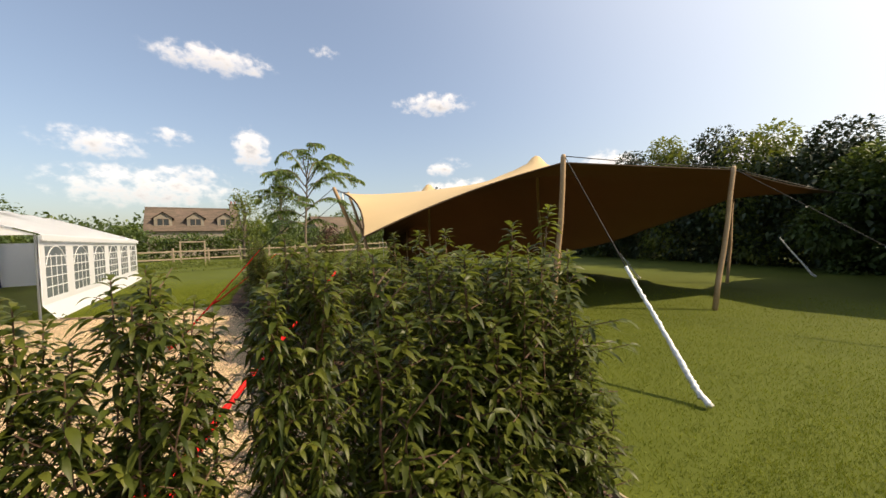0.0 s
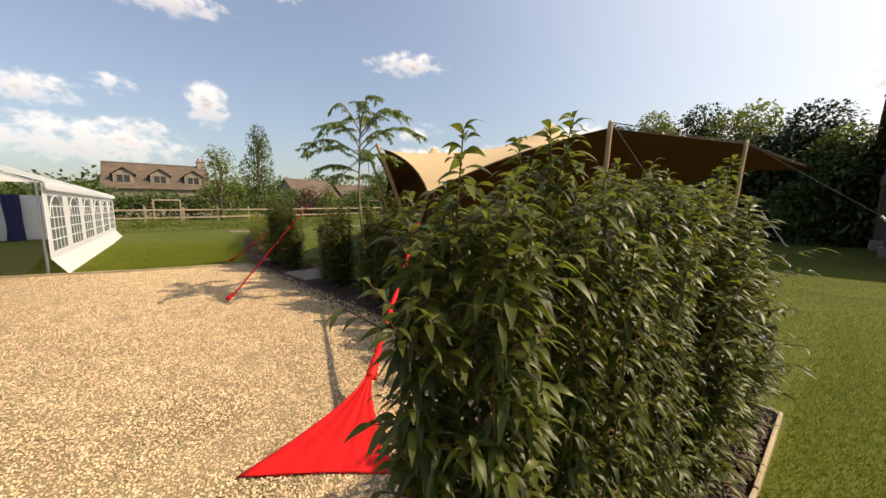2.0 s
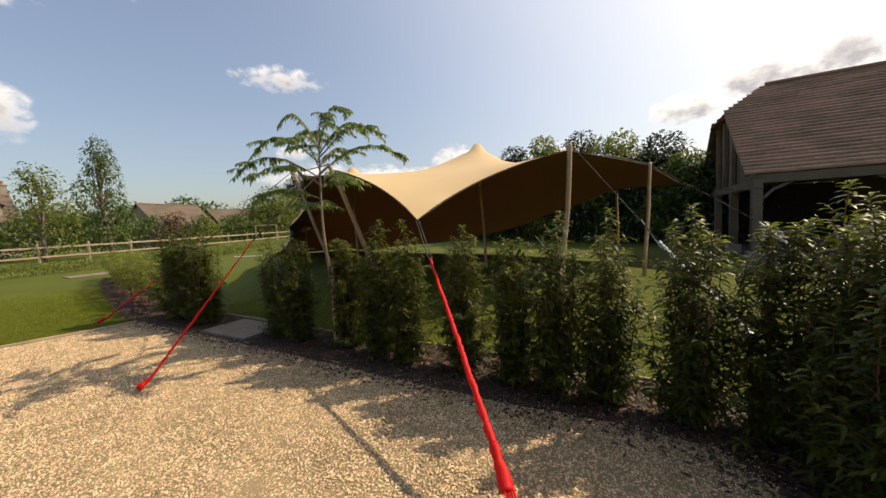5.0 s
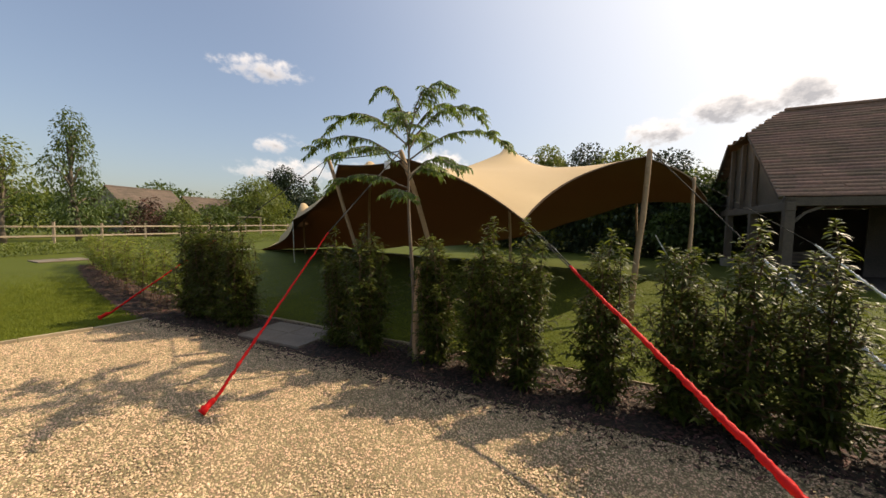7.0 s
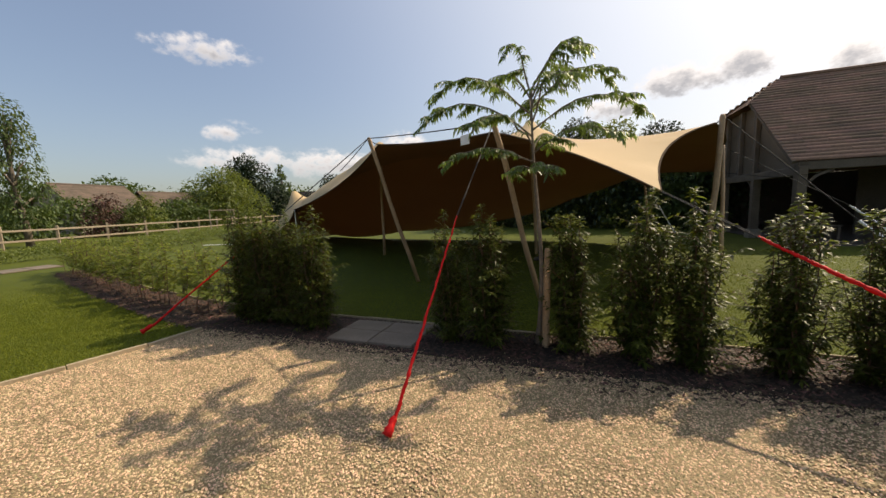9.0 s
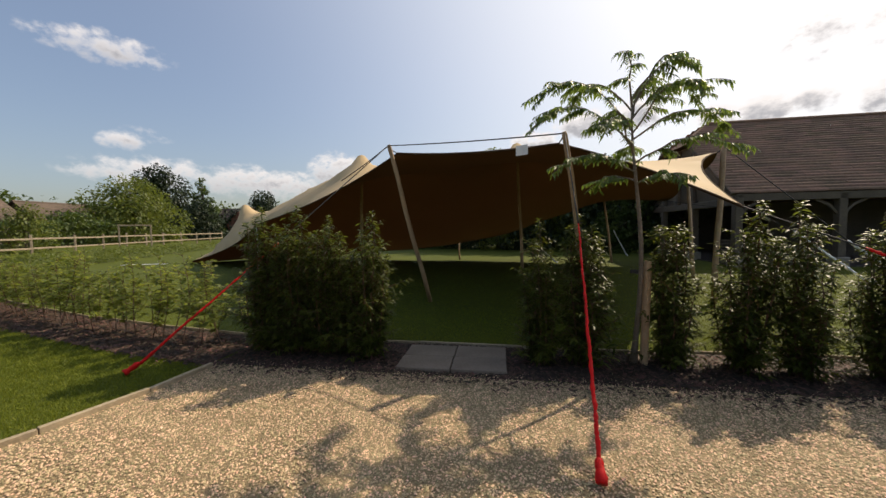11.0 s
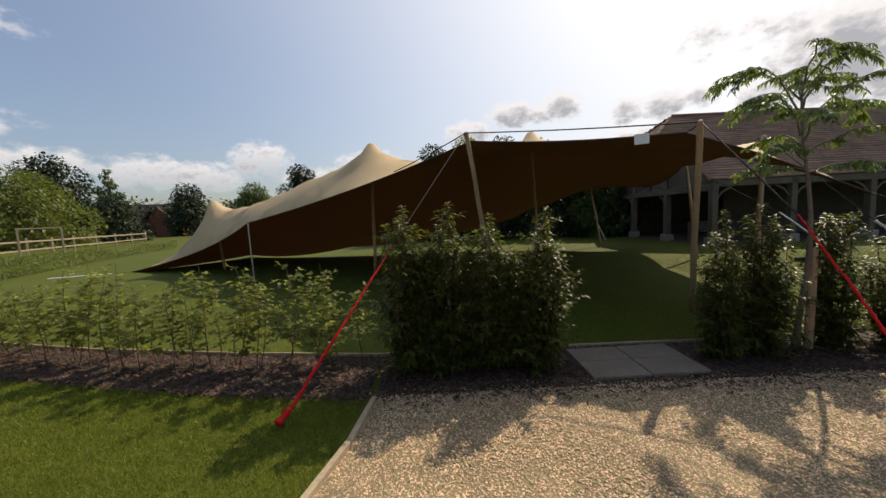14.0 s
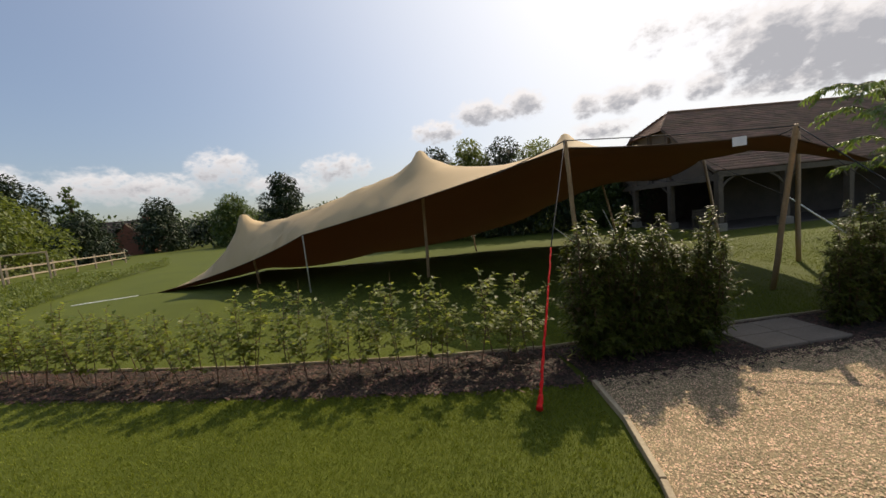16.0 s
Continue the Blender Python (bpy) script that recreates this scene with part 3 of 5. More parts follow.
# plants of the long row by their distance along it and height, then the return at its end
ROW = [(-9.53, 1.93), (-9.3, 1.6), (-9.07, 1.87), (-8.87, 1.55), (-8.66, 1.8), (-8.4, 1.5), (-8.12, 1.77), (-6.2, 1.68), (-5.74, 1.75), (-4.84, 1.78), (-4.22, 1.78), (-3.78, 1.8),
       (-3.06, 1.73), (-2.48, 1.74), (-2.08, 1.76), (-1.64, 1.8), (-1.06, 1.82), (-0.54, 1.84)]
MODEL_HEIGHT = (1.72, 1.8, 1.64, 1.86)
hr = random.Random(5)
HEDGE = []
for i, (x, h) in enumerate(ROW):
    y = np.interp(x, (-9.6, -7.6, -5.0, -3.0, -0.4), (2.52, 2.6, 2.84, 3.0, 3.1)) + hr.uniform(-0.05, 0.05) + (0.14 if -5 < x < -4.6 else 0.0)
    HEDGE.append((x, y, i % 4, (h - 0.03) / MODEL_HEIGHT[i % 4]))
for i, y in enumerate((3.1, 2.8, 2.5, 2.2)):
    HEDGE.append((-0.2 - 0.01 * i, y, (i + 3) % 4, hr.uniform(0.98, 1.05)))
used = set()
for i, (x, y, k, s) in enumerate(HEDGE):
    wide = s * hr.uniform(1.15, 1.33)
    m = pose(x, y, 0.02, random.uniform(-2, 2), random.uniform(-2, 2), random.uniform(0, 360)) @ Matrix.Diagonal((wide, wide, s, 1))
    if k in used:
        b = copy_thing(models[k], m)
        b.scale = (wide, wide, s)
    else:
        models[k].matrix_basis = m
        used.add(k)
END = [(-0.14, 1.12, 0, 140), (-0.14, 1.46, 1, 20), (-0.07, 0.75, 2, 250), (-0.17, 1.83, 3, 80)]
for x, y, k, a in END:
    near[k].matrix_basis = pose(x, y, 0.02, 0, 0, a)


# ---- the small staked tree ----
def small_tree():
    g = np.random.default_rng(77)
    root = thing("small_tree", "slender young tree with tiered drooping leafy branches, tied to a stake", "tree", at=(-5.22, 2.96, 0.0))
    bm = bmesh.new()
    f = np.linspace(0, 1, 12)
    trunk = np.stack([0.05 * np.sin(f * 5), 0.04 * np.sin(f * 7 + 1), f * 2.84], 1)
    tube(bm, trunk, np.interp(f, (0, 0.06, 1), (0.045, 0.03, 0.009)), 8)
    part("trunk", bm, BARK, root, smooth=True)
    chunks = []
    bl = bmesh.new()
    limbs = [(2.34, 205, 1.25, 0.4), (2.54, 193, 1.1, 0.5), (2.06, 200, 1.0, 0.2), (2.39, 20, 1.25, 0.42), (2.59, 32, 0.95, 0.5), (2.14, 350, 0.9, 0.25), (2.66, 60, 0.7, 0.5), (2.69, 150, 0.75, 0.48),
             (2.49, 110, 0.8, 0.4), (2.44, 290, 0.8, 0.4), (2.24, 250, 0.85, 0.3), (2.19, 80, 0.7, 0.25), (2.76, 240, 0.5, 0.45), (2.74, 330, 0.55, 0.42), (1.96, 130, 0.6, 0.12), (1.92, 300, 0.6, 0.1), (2.80, 12, 0.6, 0.48)]
    for z, a, ln, lift in limbs:
        a = math.radians(a + g.uniform(-12, 12))
        q = np.linspace(0, 1, 9)
        out = np.array((math.cos(a), math.sin(a), 0))
        base = np.array([np.interp(z, trunk[:, 2], trunk[:, 0]), np.interp(z, trunk[:, 2], trunk[:, 1]), z])
        line = base + np.outer(q * ln, out) + np.outer(np.sin(q * math.pi * 0.7) * lift - 0.22 * q ** 3 * ln, (0, 0, 1)) + g.normal(0, 0.008, (9, 3))
        tube(bl, line, np.linspace(0.011, 0.003, 9), 5, False)
        lines = [(line, 0.15)]
        for k in range(int(ln / 0.07)):
            i = g.integers(2, 8)
            b = a + g.choice((-1, 1)) * g.uniform(0.5, 1.2)
            l2 = g.uniform(0.1, 0.24)
            qq = np.linspace(0, 1, 5)
            side = line[i] + np.outer(qq * l2, (math.cos(b), math.sin(b), 0.12)) - np.outer(qq ** 2 * l2 * 0.35, (0, 0, 1))
            tube(bl, side, np.linspace(0.004, 0.002, 5), 4, False)
            lines.append((side, 0.05))
        for tw, skip in lines:
            n = max(6, int(np.linalg.norm(np.diff(tw, axis=0), axis=1).sum() / 0.0085))
            q = np.linspace(skip, 1, n)
            i = np.minimum((q * (len(tw) - 1)).astype(int), len(tw) - 2)
            P = tw[i] + (tw[i + 1] - tw[i]) * (q * (len(tw) - 1) - i)[:, None]
            ax = unit(tw[i + 1] - tw[i])
            sd = unit(np.cross(ax, (0, 0, 1.0))) * np.where(np.arange(n) % 2, 1, -1)[:, None]
            chunks.append(leaf_arrays(g, P, sd + ax * 0.5 + g.normal(0, 0.25, (n, 3)) - (0, 0, 0.35), 0.054 * g.uniform(0.65, 1.35, n), 0.36, 0.6, long=False))
    part("branch", bl, BARK, root)
    tagged(child("crown", fast_mesh("crown", *join_arrays(chunks), CHERRY, True), root), kind="stuff")
    stake = thing("tree_stake", "round timber tree stake with a rubber tie beside the small tree", "stake", at=(-5.13, 2.95, 0))
    bm = bmesh.new()
    tube(bm, [(0, 0, -0.05), (0.01, 0, 0.5), (0.03, 0.02, 1.1), (0.034, 0.02, 1.12)], [0.04, 0.04, 0.039, 0.03], 10, wobble=0.05)
    part("post", bm, POLE, stake, smooth=False)
    bm = bmesh.new()
    box(bm, (-0.13, 0.04, 0.98), (0.07, 0.065, 1.02), 0.004)
    part("tie", bm, ROPE, stake, "black rubber tie")


small_tree()


# ---- the young beech hedge ----
def whip(seed, height):
    g = np.random.default_rng(seed)
    root = thing("beech_whip", "thin young beech plant with sparse bright leaves", "hedge plant", "young beech plants of the low hedge")
    bm, chunks = bmesh.new(), []
    f = np.linspace(0, 1, 7)
    stem = np.stack([0.05 * np.sin(f * 4 + seed), 0.05 * np.sin(f * 3 + 2 * seed), f * height], 1)
    tube(bm, stem, np.linspace(0.007, 0.002, 7), 5, False)
    part("stem", bm, STEM, root)
    bm = bmesh.new()
    for k in range(24):
        q = g.uniform(0.18, 0.98)
        p0 = np.array([np.interp(q, f, stem[:, j]) for j in range(3)])
        b, ln = g.uniform(0, 6.28), g.uniform(0.1, 0.26) * (1.2 - q * 0.6)
        tw = p0 + np.outer(np.linspace(0, 1, 5), (math.cos(b) * ln, math.sin(b) * ln, ln * g.uniform(0.1, 0.8)))
        tube(bm, tw, np.linspace(0.003, 0.0015, 5), 4, False)
        n = int(ln / 0.024) + 2
        i = g.uniform(0.1, 1, n)
        P = p0 + (tw[-1] - p0) * i[:, None]
        D = np.stack([np.cos(np.arange(n) * 2.6), np.sin(np.arange(n) * 2.6), g.uniform(-0.2, 0.5, n)], 1) + (tw[-1] - p0) / ln * 0.5
        chunks.append(leaf_arrays(g, P, D, 0.074 * g.uniform(0.7, 1.3, n), 0.55, 0.3, long=False))
    tagged(part("twig_wood", bm, STEM, root), kind="stuff")
    tagged(child("leaves", fast_mesh("leaves", *join_arrays(chunks), WHIP, True), root), kind="stuff")
    return root


whips = [whip(5 + i, h) for i, h in enumerate((0.92, 1.08, 0.76, 1.18))]
rw = random.Random(8)
spots = []
x = -10.1
while x > -20.4:
    yb = np.interp(-x, [-p[0] for p in WEST_BACK], [p[1] for p in WEST_BACK])
    spots += [(x + rw.uniform(-0.06, 0.06), yb - 0.2 + rw.uniform(-0.05, 0.05)), (x - 0.15 + rw.uniform(-0.06, 0.06), yb - 0.45 + rw.uniform(-0.05, 0.05))]
    x -= 0.31
for i, (x, y) in enumerate(spots):
    s = rw.uniform(0.8, 1.15)
    m = pose(x, y, 0.01, rw.uniform(-5, 5), rw.uniform(-5, 5), rw.uniform(0, 360)) @ Matrix.Scale(s, 4)
    if i < 4:
        whips[i].matrix_basis = m
    else:
        copy_thing(whips[i % 4], m).scale = (s, s, s)


# ---- the stretch tent ----
def canopy_arrays():
    """A stretched membrane: the rim hangs between its fixings, the king poles push it up, the rest is relaxed."""
    from mathutils.geometry import delaunay_2d_cdt
    rim = [((-8.72, 5.1, 2.92), 0.1, 0.04), ((-5.95, 3.85, 2.6), 0.12, -0.08), ((-4.0, 3.5, 1.68), 0.3, -0.1), ((-2.85, 6.7, 2.86), -0.15, 0.04), ((-1.8, 10.95, 2.9), -0.1, 0.1),
           ((-0.9, 15.0, 2.5), 0.5, 0.0), ((-3.2, 16.0, 2.7), 0.25, 0.06), ((-5.8, 15.9, 1.8), 0.2, 0.1), ((-8.5, 15.6, 1.0), 0.35, 0.15), ((-14.5, 15.4, 0.42), 0.4, 0.2),
           ((-20.3, 16.4, 0.15), 0.5, 0.0), ((-22.5, 11.8, 0.02), 0.5, 0.1), ((-15.3, 8.75, 1.74), 0.35, 0.0)]
    ring = []
    centre = Vector((-9.5, 10.0))
    for i, (p, bow, sag) in enumerate(rim):
        q = rim[(i + 1) % len(rim)][0]
        a, b = Vector(p), Vector(q)
        nrm = Vector((-(b.y - a.y), b.x - a.x)).normalized()
        if nrm.dot(centre - Vector(((a.x + b.x) / 2, (a.y + b.y) / 2))) < 0:
            nrm = -nrm
        n = max(5, int((b - a).length / 0.3))
        for k in range(n):
            f = k / n
            h = 4 * f * (1 - f)
            v = a.lerp(b, f)
            ring.append((v.x + nrm.x * bow * h, v.y + nrm.y * bow * h, v.z - sag * h))
    peaks = [(-6.72, 10.45, 4.2), (-11.6, 9.3, 3.92), (-18.7, 11.9, 2.7)]
    apex, soft = set(), set()
    pts = [Vector(p[:2]) for p in ring]
    pins = {}
    for (px, py, pz), steep in zip(peaks, (1.0, 1.0, 0.45)):
        for r, dz, n in ((0.0, 0.0, 1), (0.12, 0.05, 8), (0.34, 0.2, 10), (0.75, 0.42, 12)):
            for k in range(n):
                pins[len(pts)] = pz - dz * steep
                (apex if r < 0.2 else soft).add(len(pts))
                pts.append(Vector((px + r * math.cos(6.283 * k / n), py + r * math.sin(6.283 * k / n))))
    # the cloth is pulled tight between the king poles
    for (ax, ay, az), (bx, by, bz), power, dip in ((peaks[0], peaks[1], 1.0, 0.75), (peaks[1], peaks[2], 1.85, 0.0)):
        ln = math.hypot(bx - ax, by - ay)
        sx, sy = -(by - ay) / ln, (bx - ax) / ln
        for k in range(2, 14):
            f = k / 15
            zz = bz + (az - bz) * (1 - f) ** power - dip * math.sin(math.pi * f)
            for off in (-0.6, 0.0, 0.6):
                pins[len(pts)] = zz - 0.3 * abs(off)
                soft.add(len(pts))
                pts.append(Vector((ax + (bx - ax) * f + sx * off, ay + (by - ay) * f + sy * off)))
    n = len(ring)
    y = 3.6
    while y < 17:
        x = -23.0 + (0.22 if int(y / 0.38) % 2 else 0)
        while x < -0.5:
            if all(math.hypot(x - p[0], y - p[1]) > 0.85 for p in peaks):
                pts.append(Vector((x, y)))
            x += 0.44
        y += 0.38
    vs, es, fs, ov, _, _ = delaunay_2d_cdt(pts, [(i, (i + 1) % n) for i in range(n)], [list(range(n))], 1, 1e-5)
    z = np.full(len(vs), 2.2)
    fixed = np.zeros(len(vs), bool)
    for i, src in enumerate(ov):
        for s in src:
            if s < n:
                z[i], fixed[i] = ring[s][2], True
            elif s in pins:
                z[i], fixed[i] = pins[s], True
    a = np.array([(e[0], e[1]) for e in es])
    deg = np.bincount(a.ravel(), minlength=len(vs)).astype(float)
    for turn in range(1510):
        if turn == 1500:
            # the last few passes round off the folds
            for i, src in enumerate(ov):
                if any(q in soft for q in src):
                    fixed[i] = False
        acc = np.zeros(len(vs))
        np.add.at(acc, a[:, 0], z[a[:, 1]])
        np.add.at(acc, a[:, 1], z[a[:, 0]])
        z = np.where(fixed, z, acc / np.maximum(deg, 1))
    return np.array([(v.x, v.y, zz) for v, zz in zip(vs, z)]), [tuple(f) for f in fs], ring


tent = thing("stretch_tent", "large stretch tent, sand-coloured above and brown below, on peeled timber poles", "tent")
cv, cf, ring = canopy_arrays()
child("canopy", mesh_from("canopy", cv + (0, 0, 0.012), cf, CANVAS, True), tent, "sand-coloured stretched outer fabric")
# second sheet just below the canopy, a darker brown than its top
child("lining", mesh_from("lining", cv - (0, 0, 0.006), [f[::-1] for f in cf], BROWN_FABRIC, True), tent, "dark brown sheet just below the outer fabric")
bm = bmesh.new()
tube(bm, [(x, y, z + 0.003) for x, y, z in ring] + [ring[0]], 0.016, 6, False)
part("hem", bm, BROWN_FABRIC, tent, "dark rope-edged hem", True)
POLES = [("L", (-8.32, 5.72, 0), (-8.81, 4.88, 3.04), 0.045), ("M", (-5.42, 4.5, 0), (-5.88, 3.63, 2.7), 0.042), ("R", (-2.95, 6.45, 0), (-2.76, 6.62, 2.98), 0.05),
         ("S", (-1.82, 10.1, 0), (-1.72, 10.88, 2.96), 0.05), ("B", (-3.0, 14.6, 0), (-3.14, 15.6, 2.72), 0.045), ("K", (-6.55, 10.45, 0), (-6.72, 10.45, 4.14), 0.05),
         ("K", (-11.75, 9.4, 0), (-11.6, 9.3, 3.86), 0.05), ("K", (-18.4, 11.75, 0), (-18.7, 11.9, 2.72), 0.045), ("E", (-9.6, 15.2, 0), (-9.7, 15.5, 0.98), 0.04)]
for i, (_, a, b, r) in enumerate(POLES):
    a, b = Vector(a), Vector(b)
    pts = [a.lerp(b, f) + Vector((0.012 * math.sin(9 * f + i), 0.012 * math.cos(7 * f + i), 0)) for f in (-0.01, 0.2, 0.4, 0.6, 0.8, 0.985, 1.0)]
    bm = bmesh.new()
    tube(bm, pts, [r * k for k in (1.0, 1.0, 0.96, 0.93, 0.9, 0.86, 0.6)], 10, wobble=0.08, seed=i)
    part("pole", bm, POLE, tent, "peeled timber pole", True)
bm = bmesh.new()
tube(bm, [(-15.3, 8.8, 0), (-15.3, 8.76, 1.75)], 0.022, 10)
part("steel_pole", bm, STEEL, tent, "thin bright metal pole")
bm = bmesh.new()
box(bm, (-0.09, -0.004, -0.15), (0.09, 0.004, -0.01), 0.002)
tag = part("tag", bm, PAPER, tent, "white printed label on the tent's edge")
tag.matrix_basis = pose(-6.42, 3.98, 2.66, 0, 0, -24)


def rope(a, b, r=0.007, sag=0.0, parent=tent, mat=ROPE, label="", name="rope"):
    a, b = Vector(a), Vector(b)
    bm = bmesh.new()
    tube(bm, [a.lerp(b, f) - Vector((0, 0, 4 * f * (1 - f) * sag)) for f in np.linspace(0, 1, 7)], r, 6)
    return part(name, bm, mat, parent, label, True)


LT, MT, RT, ST, TC = (-8.81, 4.88, 3.02), (-5.88, 3.63, 2.68), (-2.76, 6.62, 2.95), (-1.76, 10.88, 2.93), (-4.0, 3.5, 1.69)
for a, b in ((LT, (-8.72, 5.1, 2.92)), (LT, MT), (MT, (-5.95, 3.85, 2.6)), (RT, (-2.85, 6.7, 2.86)), (RT, ST), (ST, (-1.85, 10.95, 2.9)), (ST, (-0.9, 15.0, 2.5)), (LT, (-10.2, 5.6, 2.55)),
             ((-0.9, 15.0, 2.5), (0.9, 14.2, 2.1))):
    rope(a, b, 0.009, 0.02)


def sleeve(bm, a, b, r0, r1, seed, n=26):
    """A gathered cloth tube along a rope, puckered at its ties."""
    rnd = random.Random(seed)
    a, b = Vector(a), Vector(b)
    n = max(n, int((b - a).length / 0.016))
    pts, rad, drift, tie = [], [], Vector(), rnd.randint(9, 14)
    for i in range(n):
        f = i / (n - 1)
        drift = drift * 0.8 + Vector((rnd.uniform(-1, 1), rnd.uniform(-1, 1), rnd.uniform(-1, 1))) * 0.0022
        pts.append(a.lerp(b, f) + drift)
        tie -= 1
        pinch = 0.74 if tie == 0 else 1.0
        if tie == 0:
            tie = rnd.randint(7, 15)
        rad.append((r0 + (r1 - r0) * f) * pinch * (1 + 0.1 * math.sin(i * 0.9 + seed) + rnd.uniform(-0.13, 0.13)))
    return tube(bm, pts, rad, 12, True, 0.3, seed)


def guy(top, knot, foot, cloth, label, seed, r0=0.01, r1=0.016):
    """A guy line from the pole's head: bare rope, then a cloth sleeve down to a covered peg."""
    root = thing("guy_line", label, "guy rope", "guy lines of the tent")
    rope(top, knot, 0.008, 0.0, root, ROPE, "bare dark rope")
    k, f = Vector(knot), Vector(foot)
    bm = bmesh.new()
    sleeve(bm, k, f + Vector((0, 0, 0.06)), r0, r1, seed)
    part("sleeve", bm, cloth, root, "gathered cloth sleeve", True)
    bm = bmesh.new()
    d = (f - k).normalized()
    sleeve(bm, f + Vector((0, 0, 0.07)) - d * 0.05, Vector((f.x + d.x * 0.12, f.y + d.y * 0.12, 0.03)), 0.022, 0.034, seed + 1, 7)
    part("peg_cover", bm, cloth, root, "knotted cloth over the peg", True)
    return root


guy(MT, (-5.88, 2.29, 1.52), (-5.91, 1.03, 0.0), RED, "tent guy rope in a bright red gathered sleeve pegged into gravel", 3, 0.007, 0.015)
guy(LT, (-9.76, 3.08, 1.33), (-10.42, 1.62, 0.0), RED, "tent guy rope in a bright red gathered sleeve pegged into lawn", 5)
guy(RT, (-1.35, 5.9, 1.2), (-0.35, 5.35, 0.0), WHITE_CLOTH, "tent guy rope in a white sleeve pegged into the lawn", 7, 0.02, 0.03)
guy(ST, (0.35, 9.9, 1.3), (1.5, 9.3, 0.0), WHITE_CLOTH, "tent guy rope in a white sleeve pegged into the lawn", 9, 0.02, 0.03)
guy((-0.9, 15.0, 2.5), (-2.4, 17.2, 1.3), (-1.7, 17.6, 0.0), WHITE_CLOTH, "tent guy rope in a white sleeve beside the tall trees", 11, 0.02, 0.03)
guy((-5.8, 15.9, 1.8), (-6.1, 14.2, 0.85), (-5.3, 13.9, 0.0), WHITE_CLOTH, "short tent guy rope in a white sleeve on the lawn", 13, 0.02, 0.03)
guy((-22.5, 11.8, 0.05), (-22.9, 11.5, 0.05), (-24.4, 10.6, 0.0), WHITE_CLOTH, "low tent corner strap in a white sleeve on the lawn", 15, 0.02, 0.03)


def weight_bag():
    """The red cover over a ground weight: a wide three-cornered skirt drawn up to a tied neck."""
    base = Vector((-1.6, 1.1, 0))
    root = thing("weight_cover", "bright red cloth cover tied over the tent's ground weight on gravel", "weight cover", at=base)
    top, neck = Vector((-4.0, 3.5, 1.69)) - base, Vector((-0.27, 0.33, 0.25))
    rings, n = [], 48
    bm = bmesh.new()
    corners = [(-0.08, -0.6), (0.45, 0.12), (-0.36, 0.36)]
    for j, f in enumerate((0.0, 0.025, 0.08, 0.2, 0.36, 0.55, 0.74, 0.9, 1.0)):
        ring = []
        for k in range(n):
            q = k / n * 3
            i, u = int(q) % 3, q - int(q)
            p = Vector(corners[i]).lerp(Vector(corners[(i + 1) % 3]), u) * (1 - 0.06 * math.sin(math.pi * u))
            pleat = 1 + 0.11 * math.sin(k * 2.9) * f * 1.6
            s = 0.97 if j == 0 else (1 - f) ** 1.8 * 0.94 + 0.06
            z = 0.012 + (neck.z - 0.012) * f
            ring.append(bm.verts.new((neck.x * f + p.x * s * pleat, neck.y * f + p.y * s * pleat, z + 0.004 * math.sin(k * 1.7))))
        rings.append(ring)
    for r0, r1 in zip(rings, rings[1:]):
        for k in range(n):
            bm.faces.new((r0[k], r0[(k + 1) % n], r1[(k + 1) % n], r1[k]))
    bm.faces.new(rings[0][::-1])
    part("skirt", bm, RED, root, "spread pleated red skirt", True)
    bm = bmesh.new()
    sleeve(bm, neck - Vector((0, 0, 0.03)), neck + (top - neck) * 0.07, 0.042, 0.028, 21, 9)
    part("neck", bm, RED, root, "tied red neck", True)
    bm = bmesh.new()
    sleeve(bm, neck + (top - neck) * 0.07, neck + (top - neck) * 0.7, 0.025, 0.012, 22, 30)
    part("sleeve", bm, RED, root, "gathered red sleeve", True)
    for o in (-0.012, 0.012):
        rope(neck + (top - neck) * 0.69 + Vector((o, o, 0)), top + Vector((o, o, 0)), 0.006, 0, root, ROPE, "bare dark rope")


weight_bag()


